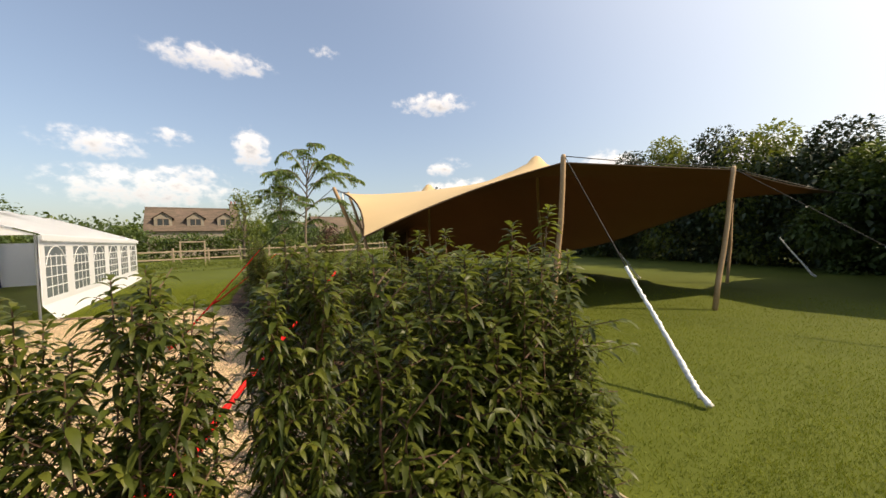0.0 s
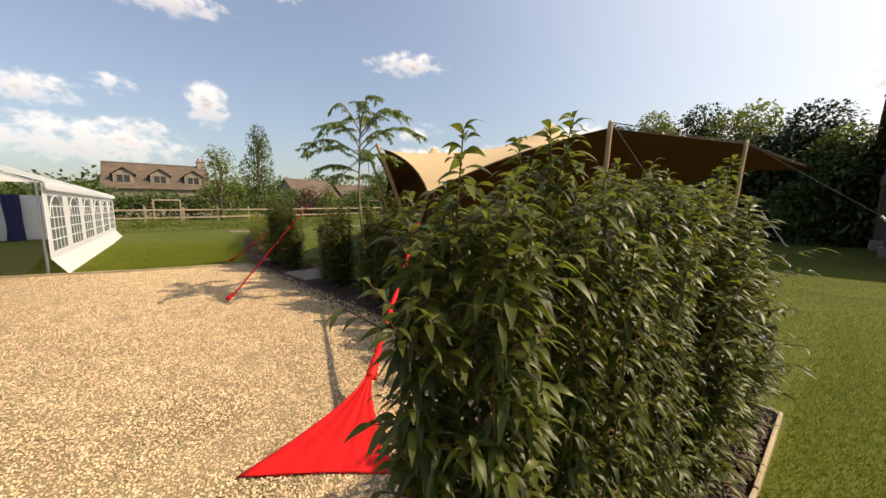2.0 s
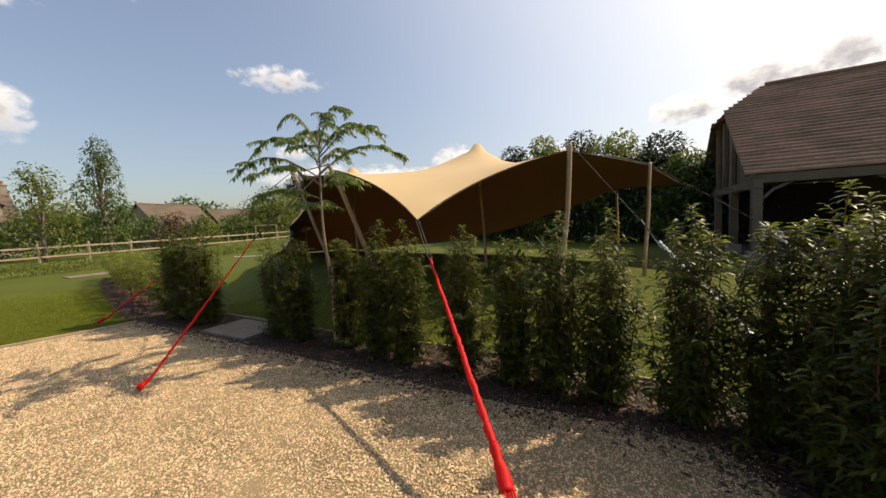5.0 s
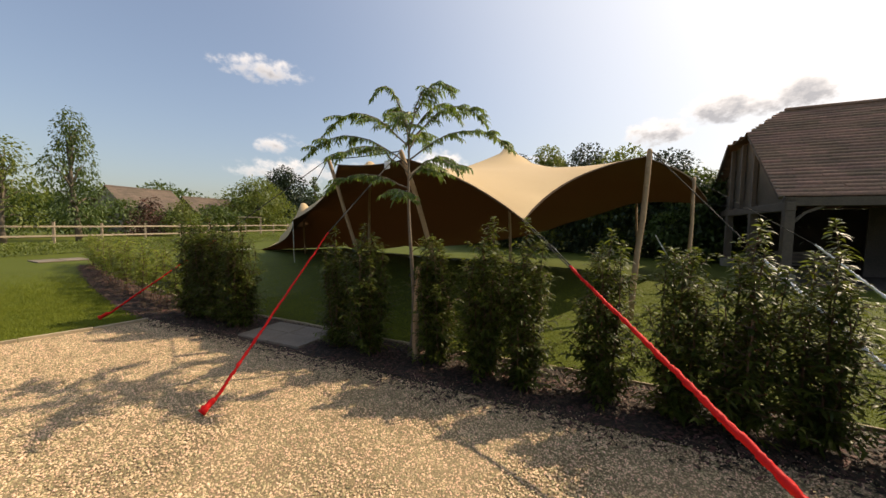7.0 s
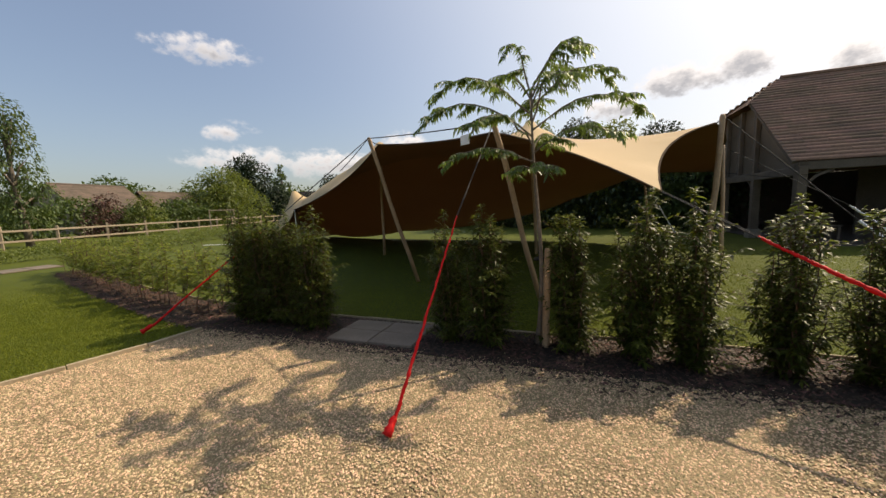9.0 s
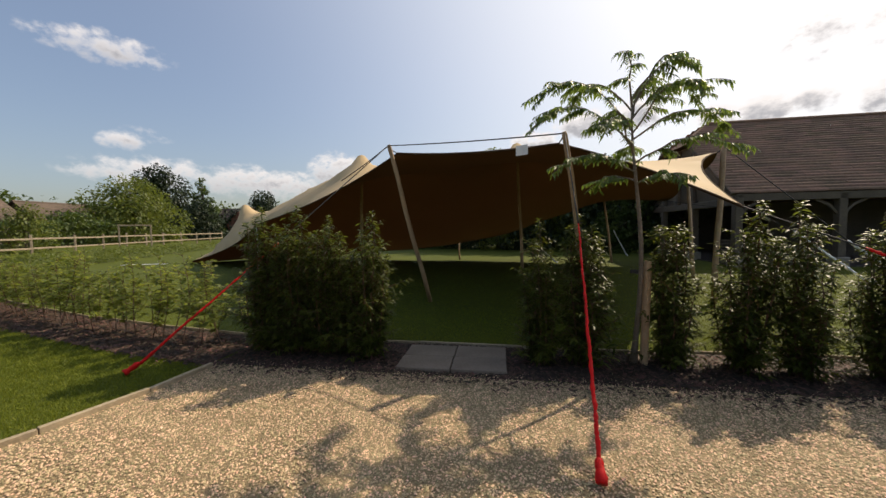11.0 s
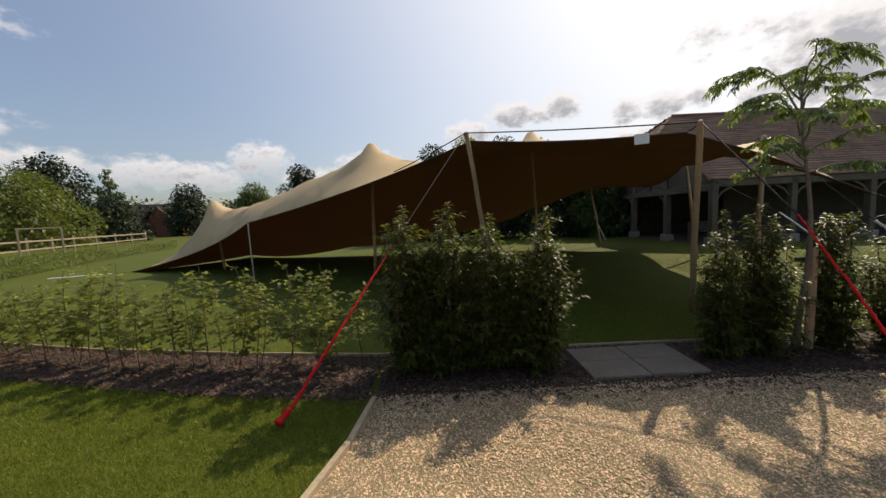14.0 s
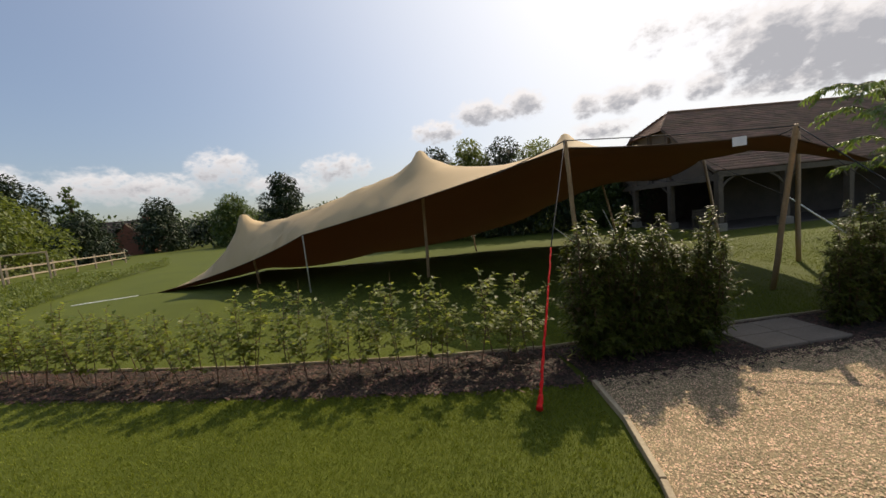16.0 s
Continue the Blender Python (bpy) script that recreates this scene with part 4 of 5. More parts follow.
# ---- the white marquee ----
def marquee():
    root = thing("marquee", "long white party marquee with lattice windows and navy curtains", "marquee", at=(-10.78, -1.74, 0), rz=180.0)
    # x runs along the side away from the drive, y across
    bays, bay, h, w, rise = 6, 2.0, 2.0, 6.0, 1.15
    ln = bays * bay
    for i in range(bays + 1):
        for yy in (0.12, w - 0.12):
            bm = bmesh.new()
            lx = min(max(i * bay, 0.25), ln - 0.12)
            tube(bm, [(lx, yy, 0), (lx, yy, h)], 0.025, 8)
            part("leg", bm, STEEL, root)
    bm = bmesh.new()
    for i in range(bays * 3 + 1):
        x = -0.06 + (ln + 0.12) * i / (bays * 3)
        dip = 0.05 * math.sin(math.pi * (i % 3) / 3)
        for yy, z in ((-0.08, h - 0.02), (-0.02, h + 0.03), (w / 2, h + rise - dip), (w + 0.02, h + 0.03), (w + 0.08, h - 0.02)):
            bm.verts.new((x, yy, z - (dip if abs(yy - w / 2) > 1 and 0 < yy < w else 0)))
    bm.verts.ensure_lookup_table()
    for i in range(bays * 3):
        for k in range(4):
            a = i * 5 + k
            bm.faces.new([bm.verts[j] for j in (a, a + 1, a + 6, a + 5)])
    bmesh.ops.solidify(bm, geom=bm.faces[:], thickness=0.012)
    part("roof", bm, WHITE, root, "white sheet roof")
    for yy in (-0.085, w + 0.07):
        bm = bmesh.new()
        k = bays * 8
        for i in range(k):
            x0, x1 = -0.06 + (ln + 0.12) * i / k, -0.06 + (ln + 0.12) * (i + 1) / k
            box(bm, (x0, yy, h - 0.13 - 0.02 * (i % 2)), (x1, yy + 0.014, h - 0.01))
        part("valance", bm, WHITE, root)
    for side, yy in ((0, 0.0), (1, w)):
        for i in range(bays):
            x0 = i * bay
            out = -1 if side == 0 else 1
            bm = bmesh.new()
            # wall with a lattice window, kicked out at the foot
            wx0, wx1, wz0, wz1 = x0 + 0.29, x0 + 1.71, 0.5, 1.74
            for lo, hi in (((x0, wz1), (x0 + bay, h)), ((x0, 0.35), (x0 + bay, wz0)), ((x0, wz0), (wx0, wz1)), ((wx1, wz0), (x0 + bay, wz1))):
                box(bm, (lo[0], yy - 0.008, lo[1]), (hi[0], yy + 0.008, hi[1]))
            a = [bm.verts.new(v) for v in ((x0, yy, 0.35), (x0 + bay, yy, 0.35), (x0 + bay, yy + out * 0.24, 0.0), (x0, yy + out * 0.24, 0.0))]
            bm.faces.new(a)
            panel = part("side_wall", bm, WHITE, root, "white sheet wall with a lattice window")
            bm = bmesh.new()
            box(bm, (wx0, yy - 0.004, wz0), (wx1, yy + 0.004, wz1))
            part("window", bm, CLEAR, panel, "clear sheet window")
            bm = bmesh.new()
            for k in range(1, 4):
                xx = wx0 + (wx1 - wx0) * k / 4
                box(bm, (xx - 0.014, yy + out * 0.004, wz0), (xx + 0.014, yy + out * 0.01, wz1 - 0.2))
            for k in range(1, 5):
                zz = wz0 + (wz1 - wz0) * k / 5
                box(bm, (wx0, yy + out * 0.011, zz - 0.014), (wx1, yy + out * 0.017, zz + 0.014))
            for s in (-1, 1):
                pts = [((wx0 + wx1) / 2 + s * 0.71 * math.cos(q), yy + out * 0.01, wz1 - 0.66 + 0.66 * math.sin(q)) for q in np.linspace(0.3, 1.57, 7)]
                tube(bm, pts, 0.012, 4)
            part("lattice", bm, WHITE, panel, "white printed glazing bars")
    # open gable end; tied curtains hang inside before the closed end
    bm = bmesh.new()
    a = [bm.verts.new(v) for v in ((-0.02, 0, h), (-0.02, w, h), (-0.02, w / 2, h + rise))]
    bm.faces.new(a)
    part("gable", bm, WHITE, root)
    for yy in (1.2, 3.1, 4.8):
        bm = bmesh.new()
        tube(bm, [(ln - 0.35, yy, 0.02), (ln - 0.35, yy, 0.9), (ln - 0.35, yy + 0.03, h)], [0.26, 0.22, 0.27], 14, wobble=0.4, seed=int(yy * 10))
        part("curtain", bm, NAVY, root, "gathered navy curtain")
    bm = bmesh.new()
    box(bm, (ln - 0.01, 0, 0), (ln + 0.01, w, h))
    part("end_wall", bm, WHITE, root)


marquee()


# ---- the barn ----
def barn():
    root = thing("barn", "oak-framed barn with a half-hipped brown clay tile roof", "barn", at=(0.75, 13.2, 0), rz=4.5)
    # x along the ridge, y towards the back; the gable stands at x = 0
    ln, depth, eave, ridge, hip_z, hip_in = 19.0, 8.6, 2.55, 6.05, 5.0, 1.15
    half = depth / 2
    up = (ridge - eave) / half
    courses = 30
    for side in (0, 1):
        V, T = [], []
        rr = random.Random(side)
        for c in range(courses):
            f0, f1 = c / courses, (c + 1.35) / courses
            z0, z1 = eave + (ridge - eave) * f0, eave + (ridge - eave) * min(f1, 1.0)
            start = -0.25
            if z0 > hip_z:
                start = -0.25 + (hip_in + 0.25) * (z0 - hip_z) / (ridge - hip_z)
            x = start
            while x < ln:
                w = 0.55 * rr.uniform(0.7, 1.3)
                lift = 0.075 + rr.uniform(-0.008, 0.012)
                y0, y1 = half * f0 - 0.0, half * min(f1, 1.0)
                if side:
                    y0, y1 = depth - y0, depth - y1
                o = len(V)
                x2 = min(x + w, ln)
                V += [(x, y0, z0 + lift), (x2, y0, z0 + lift), (x2, y1, z1 + 0.012), (x, y1, z1 + 0.012), (x, y0, z0 + lift - 0.06), (x2, y0, z0 + lift - 0.06)]
                T += [(o, o + 1, o + 2), (o, o + 2, o + 3), (o + 4, o + 5, o + 1), (o + 4, o + 1, o)]
                x = x2
        tagged(child("roof_slope", fast_mesh("roof_slope", V, T, TILE), root, "brown clay tile courses"), kind="stuff")
    bm = bmesh.new()
    v = [bm.verts.new(p) for p in ((-0.3, half - (ridge - hip_z) / up - 0.1, hip_z - 0.05), (-0.3, half + (ridge - hip_z) / up + 0.1, hip_z - 0.05), (hip_in, half, ridge + 0.04))]
    bm.faces.new(v)
    bmesh.ops.solidify(bm, geom=bm.faces[:], thickness=0.08)
    part("half_hip", bm, TILE, root, "tiled half hip")
    bm = bmesh.new()
    tube(bm, [(hip_in, half, ridge + 0.03), (ln, half, ridge + 0.03)], 0.1, 8)
    part("ridge_tiles", bm, TILE, root)
    for a, b in (((-0.2, 0.0), (-0.2, half - (ridge - hip_z) / up)), ((-0.2, depth), (-0.2, half + (ridge - hip_z) / up))):
        bm = bmesh.new()
        tube(bm, [(a[0], a[1], eave - 0.02), (b[0], b[1], hip_z - 0.05)], 0.07, 4)
        part("verge_board", bm, OAK, root, "pale oak verge board")
    bm = bmesh.new()
    v = [bm.verts.new(p) for p in ((0.12, 0.35, eave - 0.25), (0.12, depth - 0.35, eave - 0.25), (0.12, half + 1.3, hip_z - 0.05), (0.12, half - 1.3, hip_z - 0.05))]
    bm.faces.new(v)
    bmesh.ops.solidify(bm, geom=bm.faces[:], thickness=0.06)
    part("gable_wall", bm, PLASTER, root, "weathered boarded gable")
    for yy, top in ((half - 1.3, hip_z - 0.1), (half + 1.3, hip_z - 0.1), (half, hip_z - 0.1)):
        bm = bmesh.new()
        box(bm, (-0.04, yy - 0.1, eave - 0.2), (0.1, yy + 0.1, top), 0.01)
        part("gable_stud", bm, OAK, root)
    bm = bmesh.new()
    box(bm, (-0.06, 0.0, eave - 0.4), (0.16, depth, eave - 0.14), 0.015)
    part("tie_beam", bm, OAK, root)
    for x, y in [(0.05 + 3.1 * i, 0.15) for i in range(7)] + [(0.05, 2.9), (0.05, 5.7), (0.05, 8.45)]:
        bm = bmesh.new()
        box(bm, (x - 0.12, y - 0.12, 0.3), (x + 0.12, y + 0.12, eave - 0.05), 0.015)
        p = part("post", bm, OAK, root, "square oak post")
        bm = bmesh.new()
        box(bm, (x - 0.2, y - 0.2, -0.02), (x + 0.2, y + 0.2, 0.32), 0.02)
        part("pad_stone", bm, STONE, p, "pale staddle stone")
        bm = bmesh.new()
        if y < 1:
            for s in (-1, 1):
                if 0.5 < x + s < ln:
                    tube(bm, [(x, y, eave - 0.85), (x + s * 0.35, y, eave - 0.45), (x + s * 0.75, y, eave - 0.25)], 0.055, 4)
        else:
            tube(bm, [(x, y, eave - 0.85), (x, y + 0.7, eave - 0.3)], 0.055, 4)
        part("brace", bm, OAK, p)
    bm = bmesh.new()
    box(bm, (-0.05, 0.03, eave - 0.26), (ln, 0.27, eave - 0.01), 0.01)
    part("wall_plate", bm, OAK, root)
    bm = bmesh.new()
    box(bm, (0.0, depth - 0.12, 0.0), (ln, depth, eave), 0.0)
    box(bm, (ln - 0.12, 0.3, 0.0), (ln, depth - 0.13, eave), 0.0)
    part("back_wall", bm, CLADDING, root, "dark weatherboarded back wall")
    for i in range(10):
        bm = bmesh.new()
        box(bm, (3.3, 3.6, 0.02 + i * 0.235), (ln - 0.2, 3.66 + 0.01 * (i % 2), 0.02 + (i + 1) * 0.235 + 0.02))
        part("weatherboard", bm, CLADDING, root)
    # dark cladding colour on the floor stands for the shade under the roof
    bm = bmesh.new()
    box(bm, (0.1, 0.1, -0.02), (ln, depth - 0.1, 0.03))
    part("floor_slab", bm, CLADDING, root, "barn floor, coloured dark for the shade indoors")


barn()


def garden_table(x, y):
    root = thing("bench_table", "weathered timber bench under the barn's roof", "bench", at=(x, y, 0.03), rz=8)
    bm = bmesh.new()
    for k in range(4):
        box(bm, (-0.8, -0.2 + 0.11 * k, 0.42), (0.8, -0.2 + 0.11 * k + 0.1, 0.455), 0.004)
    part("seat", bm, OAK, root)
    for xx in (-0.7, 0.7):
        for yy in (-0.17, 0.2):
            bm = bmesh.new()
            box(bm, (xx - 0.03, yy - 0.03, 0), (xx + 0.03, yy + 0.03, 0.42 if yy < 0 else 0.85))
            part("leg", bm, OAK, root)
    for k in range(3):
        bm = bmesh.new()
        box(bm, (-0.75, 0.19, 0.5 + 0.13 * k), (0.75, 0.215, 0.59 + 0.13 * k))
        part("back_slat", bm, OAK, root)


garden_table(1.8, 15.2)


# ---- fence, goal frame, houses ----
def rise(x):
    return -0.012 + 0.012 * min(max(0.0, -x - 18), 40)


def fence():
    line = [(-30.0, -22.0), (-31.2, -14.0), (-32.5, -1.0), (-34.0, 8.0), (-37.0, 16.0), (-41.0, 25.0), (-46.0, 38.0)]
    root = thing("paddock_fence", "weathered post and rail paddock fence", "fence")
    pts = []
    for (x0, y0), (x1, y1) in zip(line, line[1:]):
        n = max(1, round(math.hypot(x1 - x0, y1 - y0) / 2.6))
        pts += [(x0 + (x1 - x0) * i / n, y0 + (y1 - y0) * i / n) for i in range(n)]
    for i, (x, y) in enumerate(pts):
        bm = bmesh.new()
        box(bm, (-0.06, -0.07, -0.05), (0.06, 0.07, 1.28 + 0.03 * (i % 3)), 0.012)
        p = part("post", bm, FENCE, root)
        p.matrix_basis = pose(x, y, rise(x), random.uniform(-1, 1), random.uniform(-1, 1), random.uniform(60, 80))
    for a, b in zip(pts, pts[1:]):
        for z in (0.5, 1.08):
            ln = math.hypot(b[0] - a[0], b[1] - a[1])
            bm = bmesh.new()
            box(bm, (-0.04, -0.025, z - 0.055), (ln + 0.04, 0.025, z + 0.055), 0.008)
            p = part("rail", bm, FENCE, root)
            p.matrix_basis = pose(a[0] + 0.07, a[1], rise(a[0]) + random.uniform(-0.01, 0.01), 0, 0, math.degrees(math.atan2(b[1] - a[1], b[0] - a[0])))


fence()


def goal(x, y, rz, w, h):
    root = thing("timber_frame", "small plain timber goal frame in the meadow", "garden frame", "timber frames in the meadow", (x, y, rise(x)), rz)
    for s in (-w / 2, w / 2):
        bm = bmesh.new()
        box(bm, (s - 0.05, -0.05, 0), (s + 0.05, 0.05, h), 0.01)
        part("upright", bm, FENCE, root)
    bm = bmesh.new()
    box(bm, (-w / 2 - 0.06, -0.05, h), (w / 2 + 0.06, 0.05, h + 0.1), 0.01)
    part("crossbar", bm, FENCE, root)


goal(-31.0, 0.3, 85, 1.5, 1.75)
goal(-36.5, 19.5, 60, 1.9, 1.9)


def house(name, label, at, rz, ln, dp, eave, ridge, wall, dormers=0, chimneys=(), windows=4):
    root = thing(name, label, "house", "", at, rz)
    half = dp / 2
    bm = bmesh.new()
    box(bm, (-ln / 2, -half, -0.5), (ln / 2, half, eave))
    for s in (-1, 1):
        v = [bm.verts.new(p) for p in ((s * ln / 2, -half, eave), (s * ln / 2, half, eave), (s * ln / 2, 0, ridge - 0.05))]
        bm.faces.new(v)
    part("wall", bm, wall, root)
    rr = random.Random(len(label))
    for s in (-1, 1):
        V, T = [], []
        rows = 22
        for c in range(rows):
            f0, f1 = c / rows, (c + 1.3) / rows
            x = -ln / 2 - 0.25
            while x < ln / 2 + 0.25:
                x2 = min(x + rr.uniform(0.5, 0.9), ln / 2 + 0.25)
                k = len(V)
                y0, y1 = s * (half + 0.3) * (1 - f0), s * (half + 0.3) * (1 - min(f1, 1))
                z0, z1 = eave - 0.15 + (ridge - eave + 0.15) * f0, eave - 0.15 + (ridge - eave + 0.15) * min(f1, 1)
                V += [(x, y0, z0 + 0.09), (x2, y0, z0 + 0.09), (x2, y1, z1 + 0.03), (x, y1, z1 + 0.03), (x, y0, z0 + 0.02), (x2, y0, z0 + 0.02)]
                T += [(k, k + 1, k + 2), (k, k + 2, k + 3), (k + 4, k + 5, k + 1), (k + 4, k + 1, k)]
                x = x2
        tagged(child("roof", fast_mesh("roof", V, T, FAR_TILE), root, "brown tiled roof slope"), kind="stuff")
    bm = bmesh.new()
    tube(bm, [(-ln / 2 - 0.25, 0, ridge + 0.03), (ln / 2 + 0.25, 0, ridge + 0.03)], 0.12, 8)
    part("ridge_tiles", bm, FAR_TILE, root)
    for x in chimneys:
        bm = bmesh.new()
        box(bm, (x - 0.45, -0.35, ridge - 0.9), (x + 0.45, 0.35, ridge + 0.8), 0.02)
        box(bm, (x - 0.52, -0.42, ridge + 0.65), (x + 0.52, 0.42, ridge + 0.78), 0.02)
        c = part("chimney", bm, wall, root, "chimney stack")
        for o in (-0.22, 0.22):
            bm = bmesh.new()
            tube(bm, [(x + o, 0, ridge + 0.78), (x + o, 0, ridge + 1.15)], [0.12, 0.1], 8)
            part("pot", bm, BRICK, c)

    def window(x, y, z, w, h, holder):
        bm = bmesh.new()
        for lo, hi in (((-w / 2, 0), (-w / 2 + 0.09, h)), ((w / 2 - 0.09, 0), (w / 2, h)), ((-w / 2, 0), (w / 2, 0.09)), ((-w / 2, h - 0.09), (w / 2, h)), ((-0.04, 0), (0.04, h))):
            box(bm, (x + lo[0], y - 0.06, z + lo[1]), (x + hi[0], y + 0.02, z + hi[1]))
        wf = part("window", bm, PLASTER, holder, "brown window frame")
        bm = bmesh.new()
        box(bm, (x - w / 2 + 0.05, y - 0.02, z + 0.05), (x + w / 2 - 0.05, y, z + h - 0.05))
        part("pane", bm, GLASS, wf, "dark window pane")

    for i in range(dormers):
        x = -ln / 2 + ln * (i + 0.5) / dormers
        z0 = eave + 0.35
        yf = -half * 0.86
        bm = bmesh.new()
        box(bm, (x - 0.85, yf, z0), (x + 0.85, yf + 2.2, z0 + 1.15))
        v = [bm.verts.new(p) for p in ((x - 0.85, yf, z0 + 1.15), (x + 0.85, yf, z0 + 1.15), (x, yf, z0 + 1.75))]
        bm.faces.new(v)
        d = part("dormer", bm, wall, root, "small gabled dormer")
        bm = bmesh.new()
        for s in (-1, 1):
            q = [bm.verts.new(p) for p in ((x, yf - 0.2, z0 + 1.85), (x + s * 1.1, yf - 0.2, z0 + 1.05), (x + s * 1.1, yf + 2.4, z0 + 1.05), (x, yf + 2.4, z0 + 1.85))]
            bm.faces.new(q)
        bmesh.ops.solidify(bm, geom=bm.faces[:], thickness=0.09)
        part("dormer_roof", bm, FAR_TILE, d)
        window(x, yf, z0 + 0.15, 1.25, 0.95, d)
    for i in range(windows):
        window(-ln / 2 + ln * (i + 0.5) / windows, -half, 1.0, 1.2, 1.2, root)
    return root


house("dormer_house", "stone house with a long brown roof, dormers and a chimney", (-55.0, -0.3, 0.2), 93, 9.4, 7.5, 3.4, 6.3, STONE, 3, (4.4, ), 3)
house("tiled_house", "low house with a brown tiled roof behind hedges", (-57.0, 18.0, 0.4), 105, 7.0, 6.5, 2.5, 5.2, STONE, 0, ())
house("tiled_house", "low dark-roofed house beside shrubs", (-58.0, 26.0, 0.4), 100, 6.5, 6.0, 2.2, 4.6, CLADDING, 0, ())
house("brick_house", "red brick house with a steep gable and brown roof", (-72.0, 67.0, 0.3), 20, 9.0, 6.0, 3.6, 6.6, BRICK, 0, (3.0, ))
house("brick_gable", "red brick gabled wing with pale verge boards", (-67.0, 61.5, 0.3), 118, 5.0, 4.2, 3.0, 5.6, BRICK, 0, (), 2)


# ---- trees and far hedges ----
def crown_points(g, lobes, n):
    """Leaf bases spread through uneven lobes, thicker near their skins."""
    vol = np.array([r[0] * r[1] * r[2] for _, r in lobes]) ** 0.67
    pick = g.choice(len(lobes), n, p=vol / vol.sum())
    d = unit(g.normal(0, 1, (n, 3)))
    rad = g.uniform(0.25, 1, n) ** 0.45
    c = np.array([p for p, _ in lobes])[pick]
    r = np.array([q for _, q in lobes])[pick]
    clump = np.sin(d[:, 0] * 7 + pick) * np.sin(d[:, 1] * 6 + 2 * pick) * np.sin(d[:, 2] * 8 + pick)
    return c + d * r * (rad * (1 + 0.22 * clump))[:, None], d


def tree(name, label, at, height, width, mat, seed, leaf=0.22, count=4500, kind="round", bare=0.2):
    g = np.random.default_rng(seed)
    root = thing(name, label, "tree", "", at)
    bm = bmesh.new()
    f = np.linspace(0, 1, 7)
    tip = height * 0.8
    trunk = np.stack([width * 0.03 * np.sin(f * 4 + seed), width * 0.03 * np.sin(f * 5 + 2 * seed), f * tip], 1)
    r = 0.022 * height
    tube(bm, trunk, np.linspace(r, r * 0.2, 7), 8)
    lobes = []
    n = 15
    for i in range(n):
        q = bare + (1 - bare) * (i + 0.5) / n
        a = i * 2.4 + seed
        if kind == "cone":
            out = width * 0.4 * (1.05 - q)
            size = np.array((0.26, 0.26, 0.12)) * width * (1.2 - q)
        elif kind == "weeping":
            out = width * 0.34 * math.sin(math.pi * min(1, q * 0.8 + 0.18)) * (0.6 + 0.5 * (i % 2))
            size = np.array((0.2, 0.2, 0.3)) * width
        else:
            out = width * 0.36 * math.sin(math.pi * min(0.96, q * 0.78 + 0.2)) * (0.55 + 0.5 * g.uniform())
            size = np.array((0.25, 0.25, 0.2)) * width * g.uniform(0.7, 1.15)
        p = np.array((out * math.cos(a), out * math.sin(a), height * (q - 0.02) - size[2] * 0.6))
        lobes.append((p, size))
        start = trunk[min(int(q * 4) + 1, 5)]
        start = np.array((start[0], start[1], min(start[2], p[2])))
        tube(bm, [start, (start + p) / 2 + (0, 0, 0.04 * height), p], [r * 0.45, r * 0.25, r * 0.08], 5, False)
    part("trunk", bm, BARK, root, smooth=True)
    P, d = crown_points(g, lobes, count)
    D = d + g.normal(0, 0.6, P.shape) + ((0, 0, -0.9) if kind == "weeping" else (0, 0, -0.1))
    v, t = leaf_arrays(g, P, D, leaf * g.uniform(0.6, 1.4, count), 0.55, 0.3, long=False)
    tagged(child("crown", fast_mesh("crown", v, t, mat), root), kind="stuff")
    return root


# behind the tent; every second tree has darker leaves as painted backlit shade
for i, (x, y, h, w, m) in enumerate(((-13.5, 25.5, 5.2, 4.2, FAR_LEAF), (-11.0, 24.6, 7.1, 4.4, FAR_LEAF), (-8.6, 24.0, 7.3, 4.4, BRIGHT_LEAF), (-6.2, 23.8, 7.1, 4.6, FAR_LEAF), (-4.0, 23.0, 6.6, 4.8, BRIGHT_LEAF),
                                     (-1.9, 22.6, 6.0, 4.6, FAR_LEAF), (-0.6, 20.8, 4.6, 3.8, FAR_LEAF), (-15.8, 27.0, 3.6, 3.6, FAR_LEAF))):
    tree("broadleaf_tree", "dense broadleaf tree in the tall hedge behind the tent", (x, y, -0.1), h, w, DARK_LEAF if i % 2 else m, 50 + i, 0.19, 12000, bare=0.0)
# beyond the meadow
tree("birch_tree", "tall slender weeping birch beside the fence", (-36.5, 7.4, 0.15), 9.2, 3.6, FAR_LEAF, 70, 0.17, 4200, "weeping", 0.24)
tree("young_tree", "light green open young tree beside the fence", (-33.6, 3.9, 0.15), 6.4, 3.6, BRIGHT_LEAF, 71, 0.2, 2000, "round", 0.3)
tree("spreading_tree", "broad yellow-green spreading tree", (-52.5, 30.3, 0.2), 8.0, 11.5, BRIGHT_LEAF, 72, 0.36, 11000, "round", 0.05)
tree("dark_tree", "large dark green broadleaf tree", (-79.0, 53.0, 0.2), 15.0, 14.0, DARK_LEAF, 73, 0.62, 9000, "round", 0.1)
tree("conifer", "tall pointed grey-green conifer tree", (-69.7, 54.5, 0.2), 12.6, 7.5, FAR_LEAF, 74, 0.45, 6000, "cone", 0.1)
tree("yew", "clipped dark rounded yew", (-53.8, 40.2, 0.2), 6.4, 6.0, DARK_LEAF, 75, 0.3, 9000, "round", 0.0)
tree("dark_tree", "round-headed dark green tree", (-36.8, 57.0, 0.2), 11.4, 7.5, DARK_LEAF, 76, 0.45, 8000, "round", 0.15)
tree("broadleaf_tree", "green broadleaf tree behind the brick house", (-45.5, 57.0, 0.2), 8.6, 9.0, FAR_LEAF, 77, 0.45, 8000, "round", 0.05)
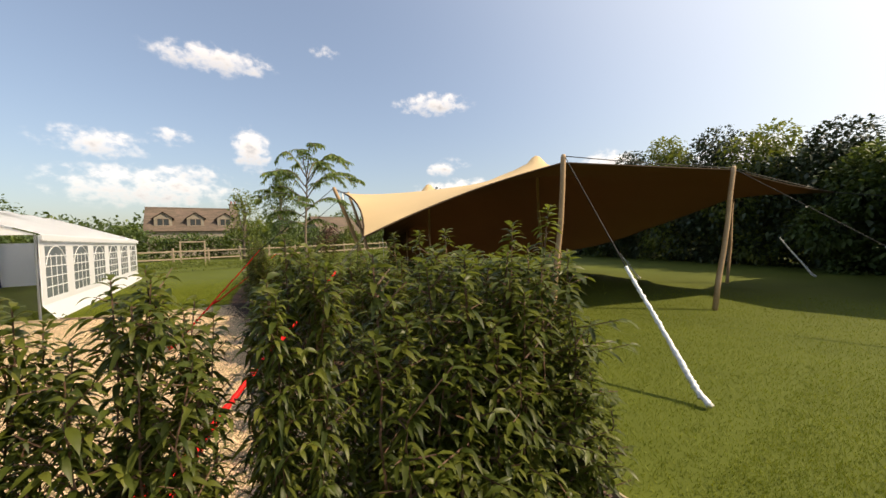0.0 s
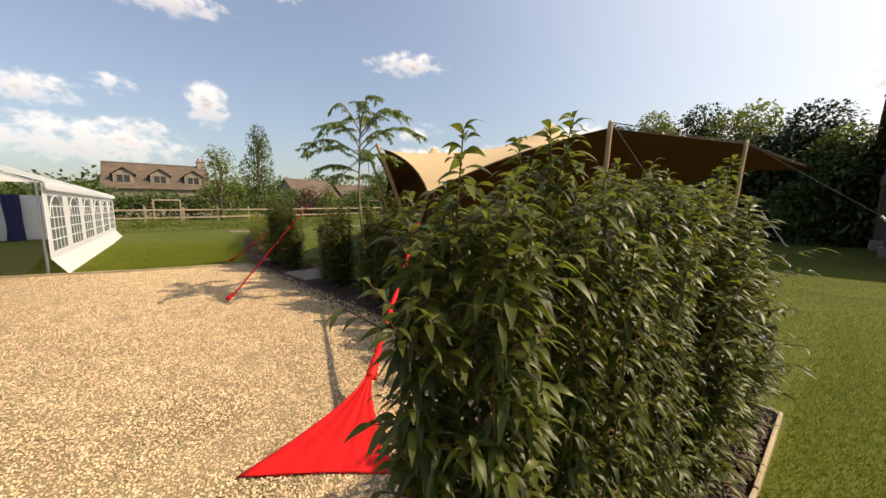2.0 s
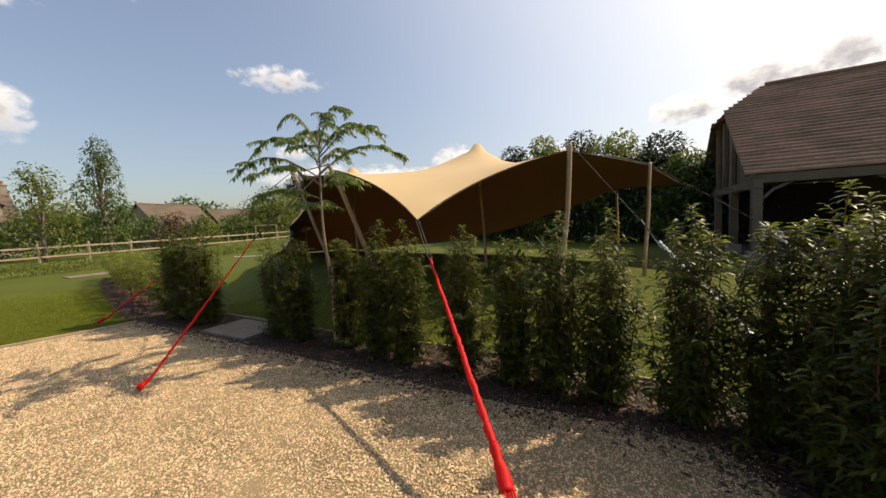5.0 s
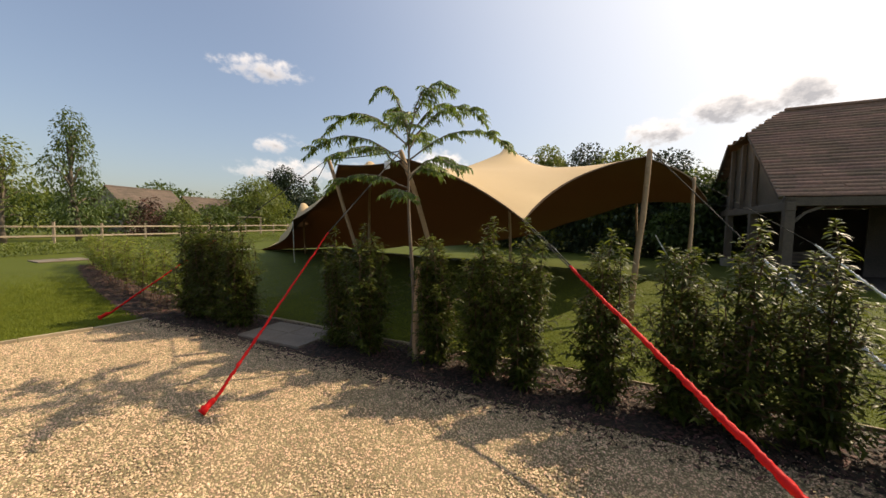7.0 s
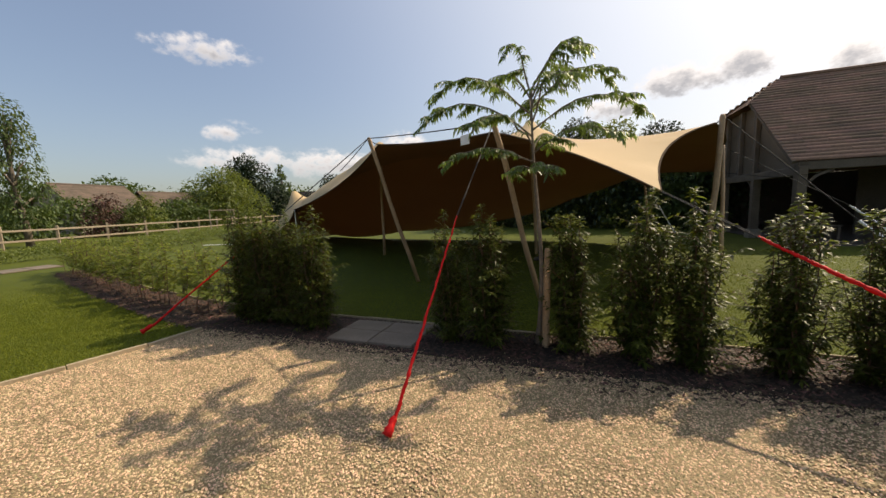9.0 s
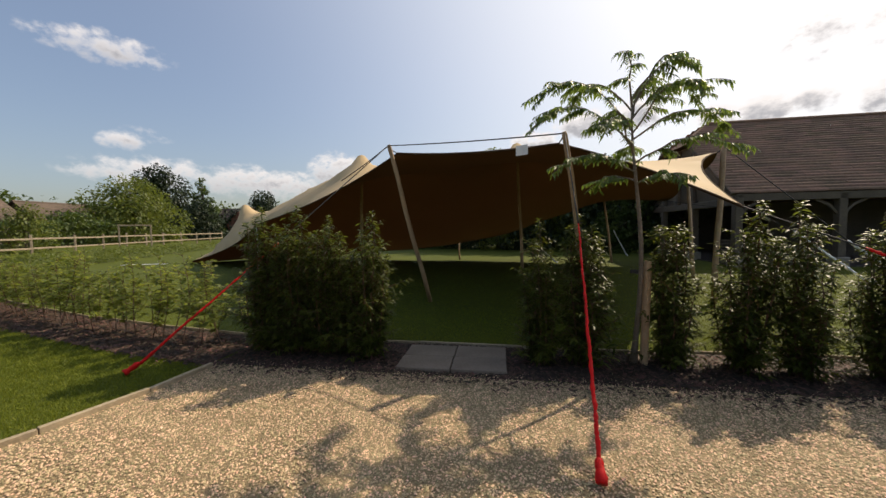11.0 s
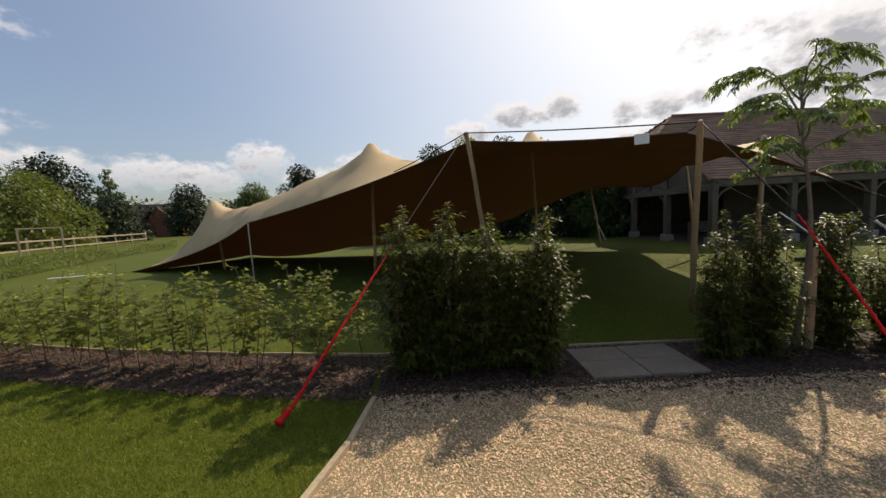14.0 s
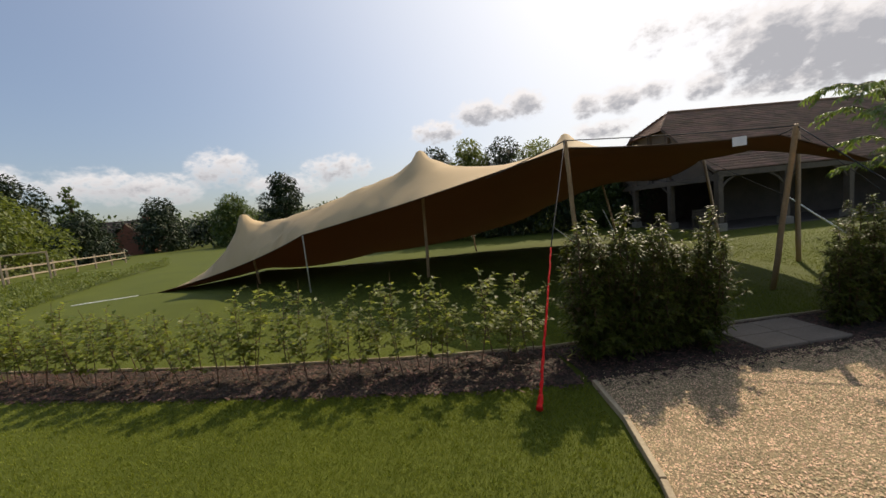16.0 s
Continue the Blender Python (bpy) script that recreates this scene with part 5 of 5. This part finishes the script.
tree("dark_tree", "dark tree behind the brick house", (-60.0, 60.0, 0.2), 9.5, 8.0, DARK_LEAF, 78, 0.45, 7000, "round", 0.1)
tree("broadleaf_tree", "green broadleaf tree behind the low houses", (-62.0, 22.0, 0.2), 7.0, 9.0, FAR_LEAF, 79, 0.45, 4000, "round", 0.05)
tree("yellow_shrub", "yellow-green rounded garden shrub", (-41.0, 15.6, 0.2), 3.6, 3.2, BRIGHT_LEAF, 80, 0.2, 2600, "round", 0.0)
tree("russet_shrub", "russet-leaved rounded garden shrub", (-42.5, 13.6, 0.2), 3.8, 3.6, RUSSET_LEAF, 81, 0.2, 2600, "round", 0.0)
tree("broadleaf_tree", "green trees beyond the marquee", (-58.0, -20.0, 0.3), 7.5, 12.0, FAR_LEAF, 82, 0.45, 5000, "round", 0.05)


def hedge_band(name, label, pts, height, depth, mat, leaf, density, seed):
    """A long low hedge of many leaf clumps, with an uneven top."""
    g = np.random.default_rng(seed)
    chunks = []
    for (x0, y0), (x1, y1) in zip(pts, pts[1:]):
        ln = math.hypot(x1 - x0, y1 - y0)
        n = int(ln * density)
        f = g.uniform(0, 1, n)
        q = g.uniform(0, 1, n) ** 0.6
        wave = 0.75 + 0.25 * np.sin(f * ln * 0.9 + seed) * np.sin(f * ln * 0.37 + 1)
        x, y = x0 + (x1 - x0) * f, y0 + (y1 - y0) * f
        off = g.normal(0, depth * 0.4, (2, n))
        zz = np.array([rise(a) for a in x]) + q * height * wave
        P = np.stack([x + off[0], y + off[1], zz], 1)
        chunks.append(leaf_arrays(g, P, g.normal(0, 1, (n, 3)), leaf * g.uniform(0.6, 1.4, n), 0.55, 0.2, long=False))
    return tagged(new(name, fast_mesh(name, *join_arrays(chunks), mat)), label, "hedge", kind="stuff")


# the tall hedge's leaf colour includes the shade of its sunless side
hedge_band("tall_hedge", "tall overgrown hedge behind the tent, its dark leaves partly painted shade", [(-16, 26.0), (-12, 24.6), (-6, 22.8), (-1, 21.6), (1.2, 20.6)], 5.0, 1.9, DARK_LEAF, 0.24, 1500, 11)
hedge_band("field_hedge", "overgrown green hedge along the paddock", [(-40, -24), (-41, -6), (-42.5, 6), (-46, 12), (-50, 26)], 3.5, 1.6, FAR_LEAF, 0.3, 480, 1)
hedge_band("far_woods", "distant belt of trees on the skyline", [(-90, -70), (-105, -20), (-100, 30), (-85, 75), (-50, 95), (-10, 95), (40, 85), (80, 55)], 9.0, 4.5, FAR_LEAF, 1.1, 110, 2)
hedge_band("tree_belt", "belt of dark garden trees behind the paddock", [(-88, 24), (-80, 44), (-66, 62), (-50, 72), (-32, 78)], 6.5, 3.0, DARK_LEAF, 0.7, 170, 7)
hedge_band("low_hedge", "low young hedge in the meadow before the fence", [(-24.5, -9), (-25.5, 2), (-27, 9), (-29, 14)], 0.8, 0.35, BRIGHT_LEAF, 0.09, 330, 3)
hedge_band("low_hedge_north", "low young hedge curving through the meadow", [(-22.5, 6.2), (-26, 10), (-30, 18), (-33, 26)], 0.7, 0.3, BRIGHT_LEAF, 0.09, 260, 4)
hedge_band("meadow_grass", "long pale meadow grass before the paddock fence", [(-28, -20), (-29.5, -4), (-31, 6), (-33.5, 14), (-38, 24)], 0.35, 2.2, BRIGHT_LEAF, 0.12, 420, 5)


# a short stone path across the far end of the young hedge
path = tagged(new("garden_path"), "pale stone path crossing the far end of the young hedge", "path", kind="structure")
for i in range(2):
    bm = bmesh.new()
    box(bm, (-0.55, -0.36, 0.0), (0.55, 0.36, 0.04), 0.006)
    p = part("slab", bm, SLAB, path)
    p.matrix_basis = pose(-22.6 - 0.05 * i, 3.3 + 0.75 * i, rise(-22.6), 0, 0, 3)
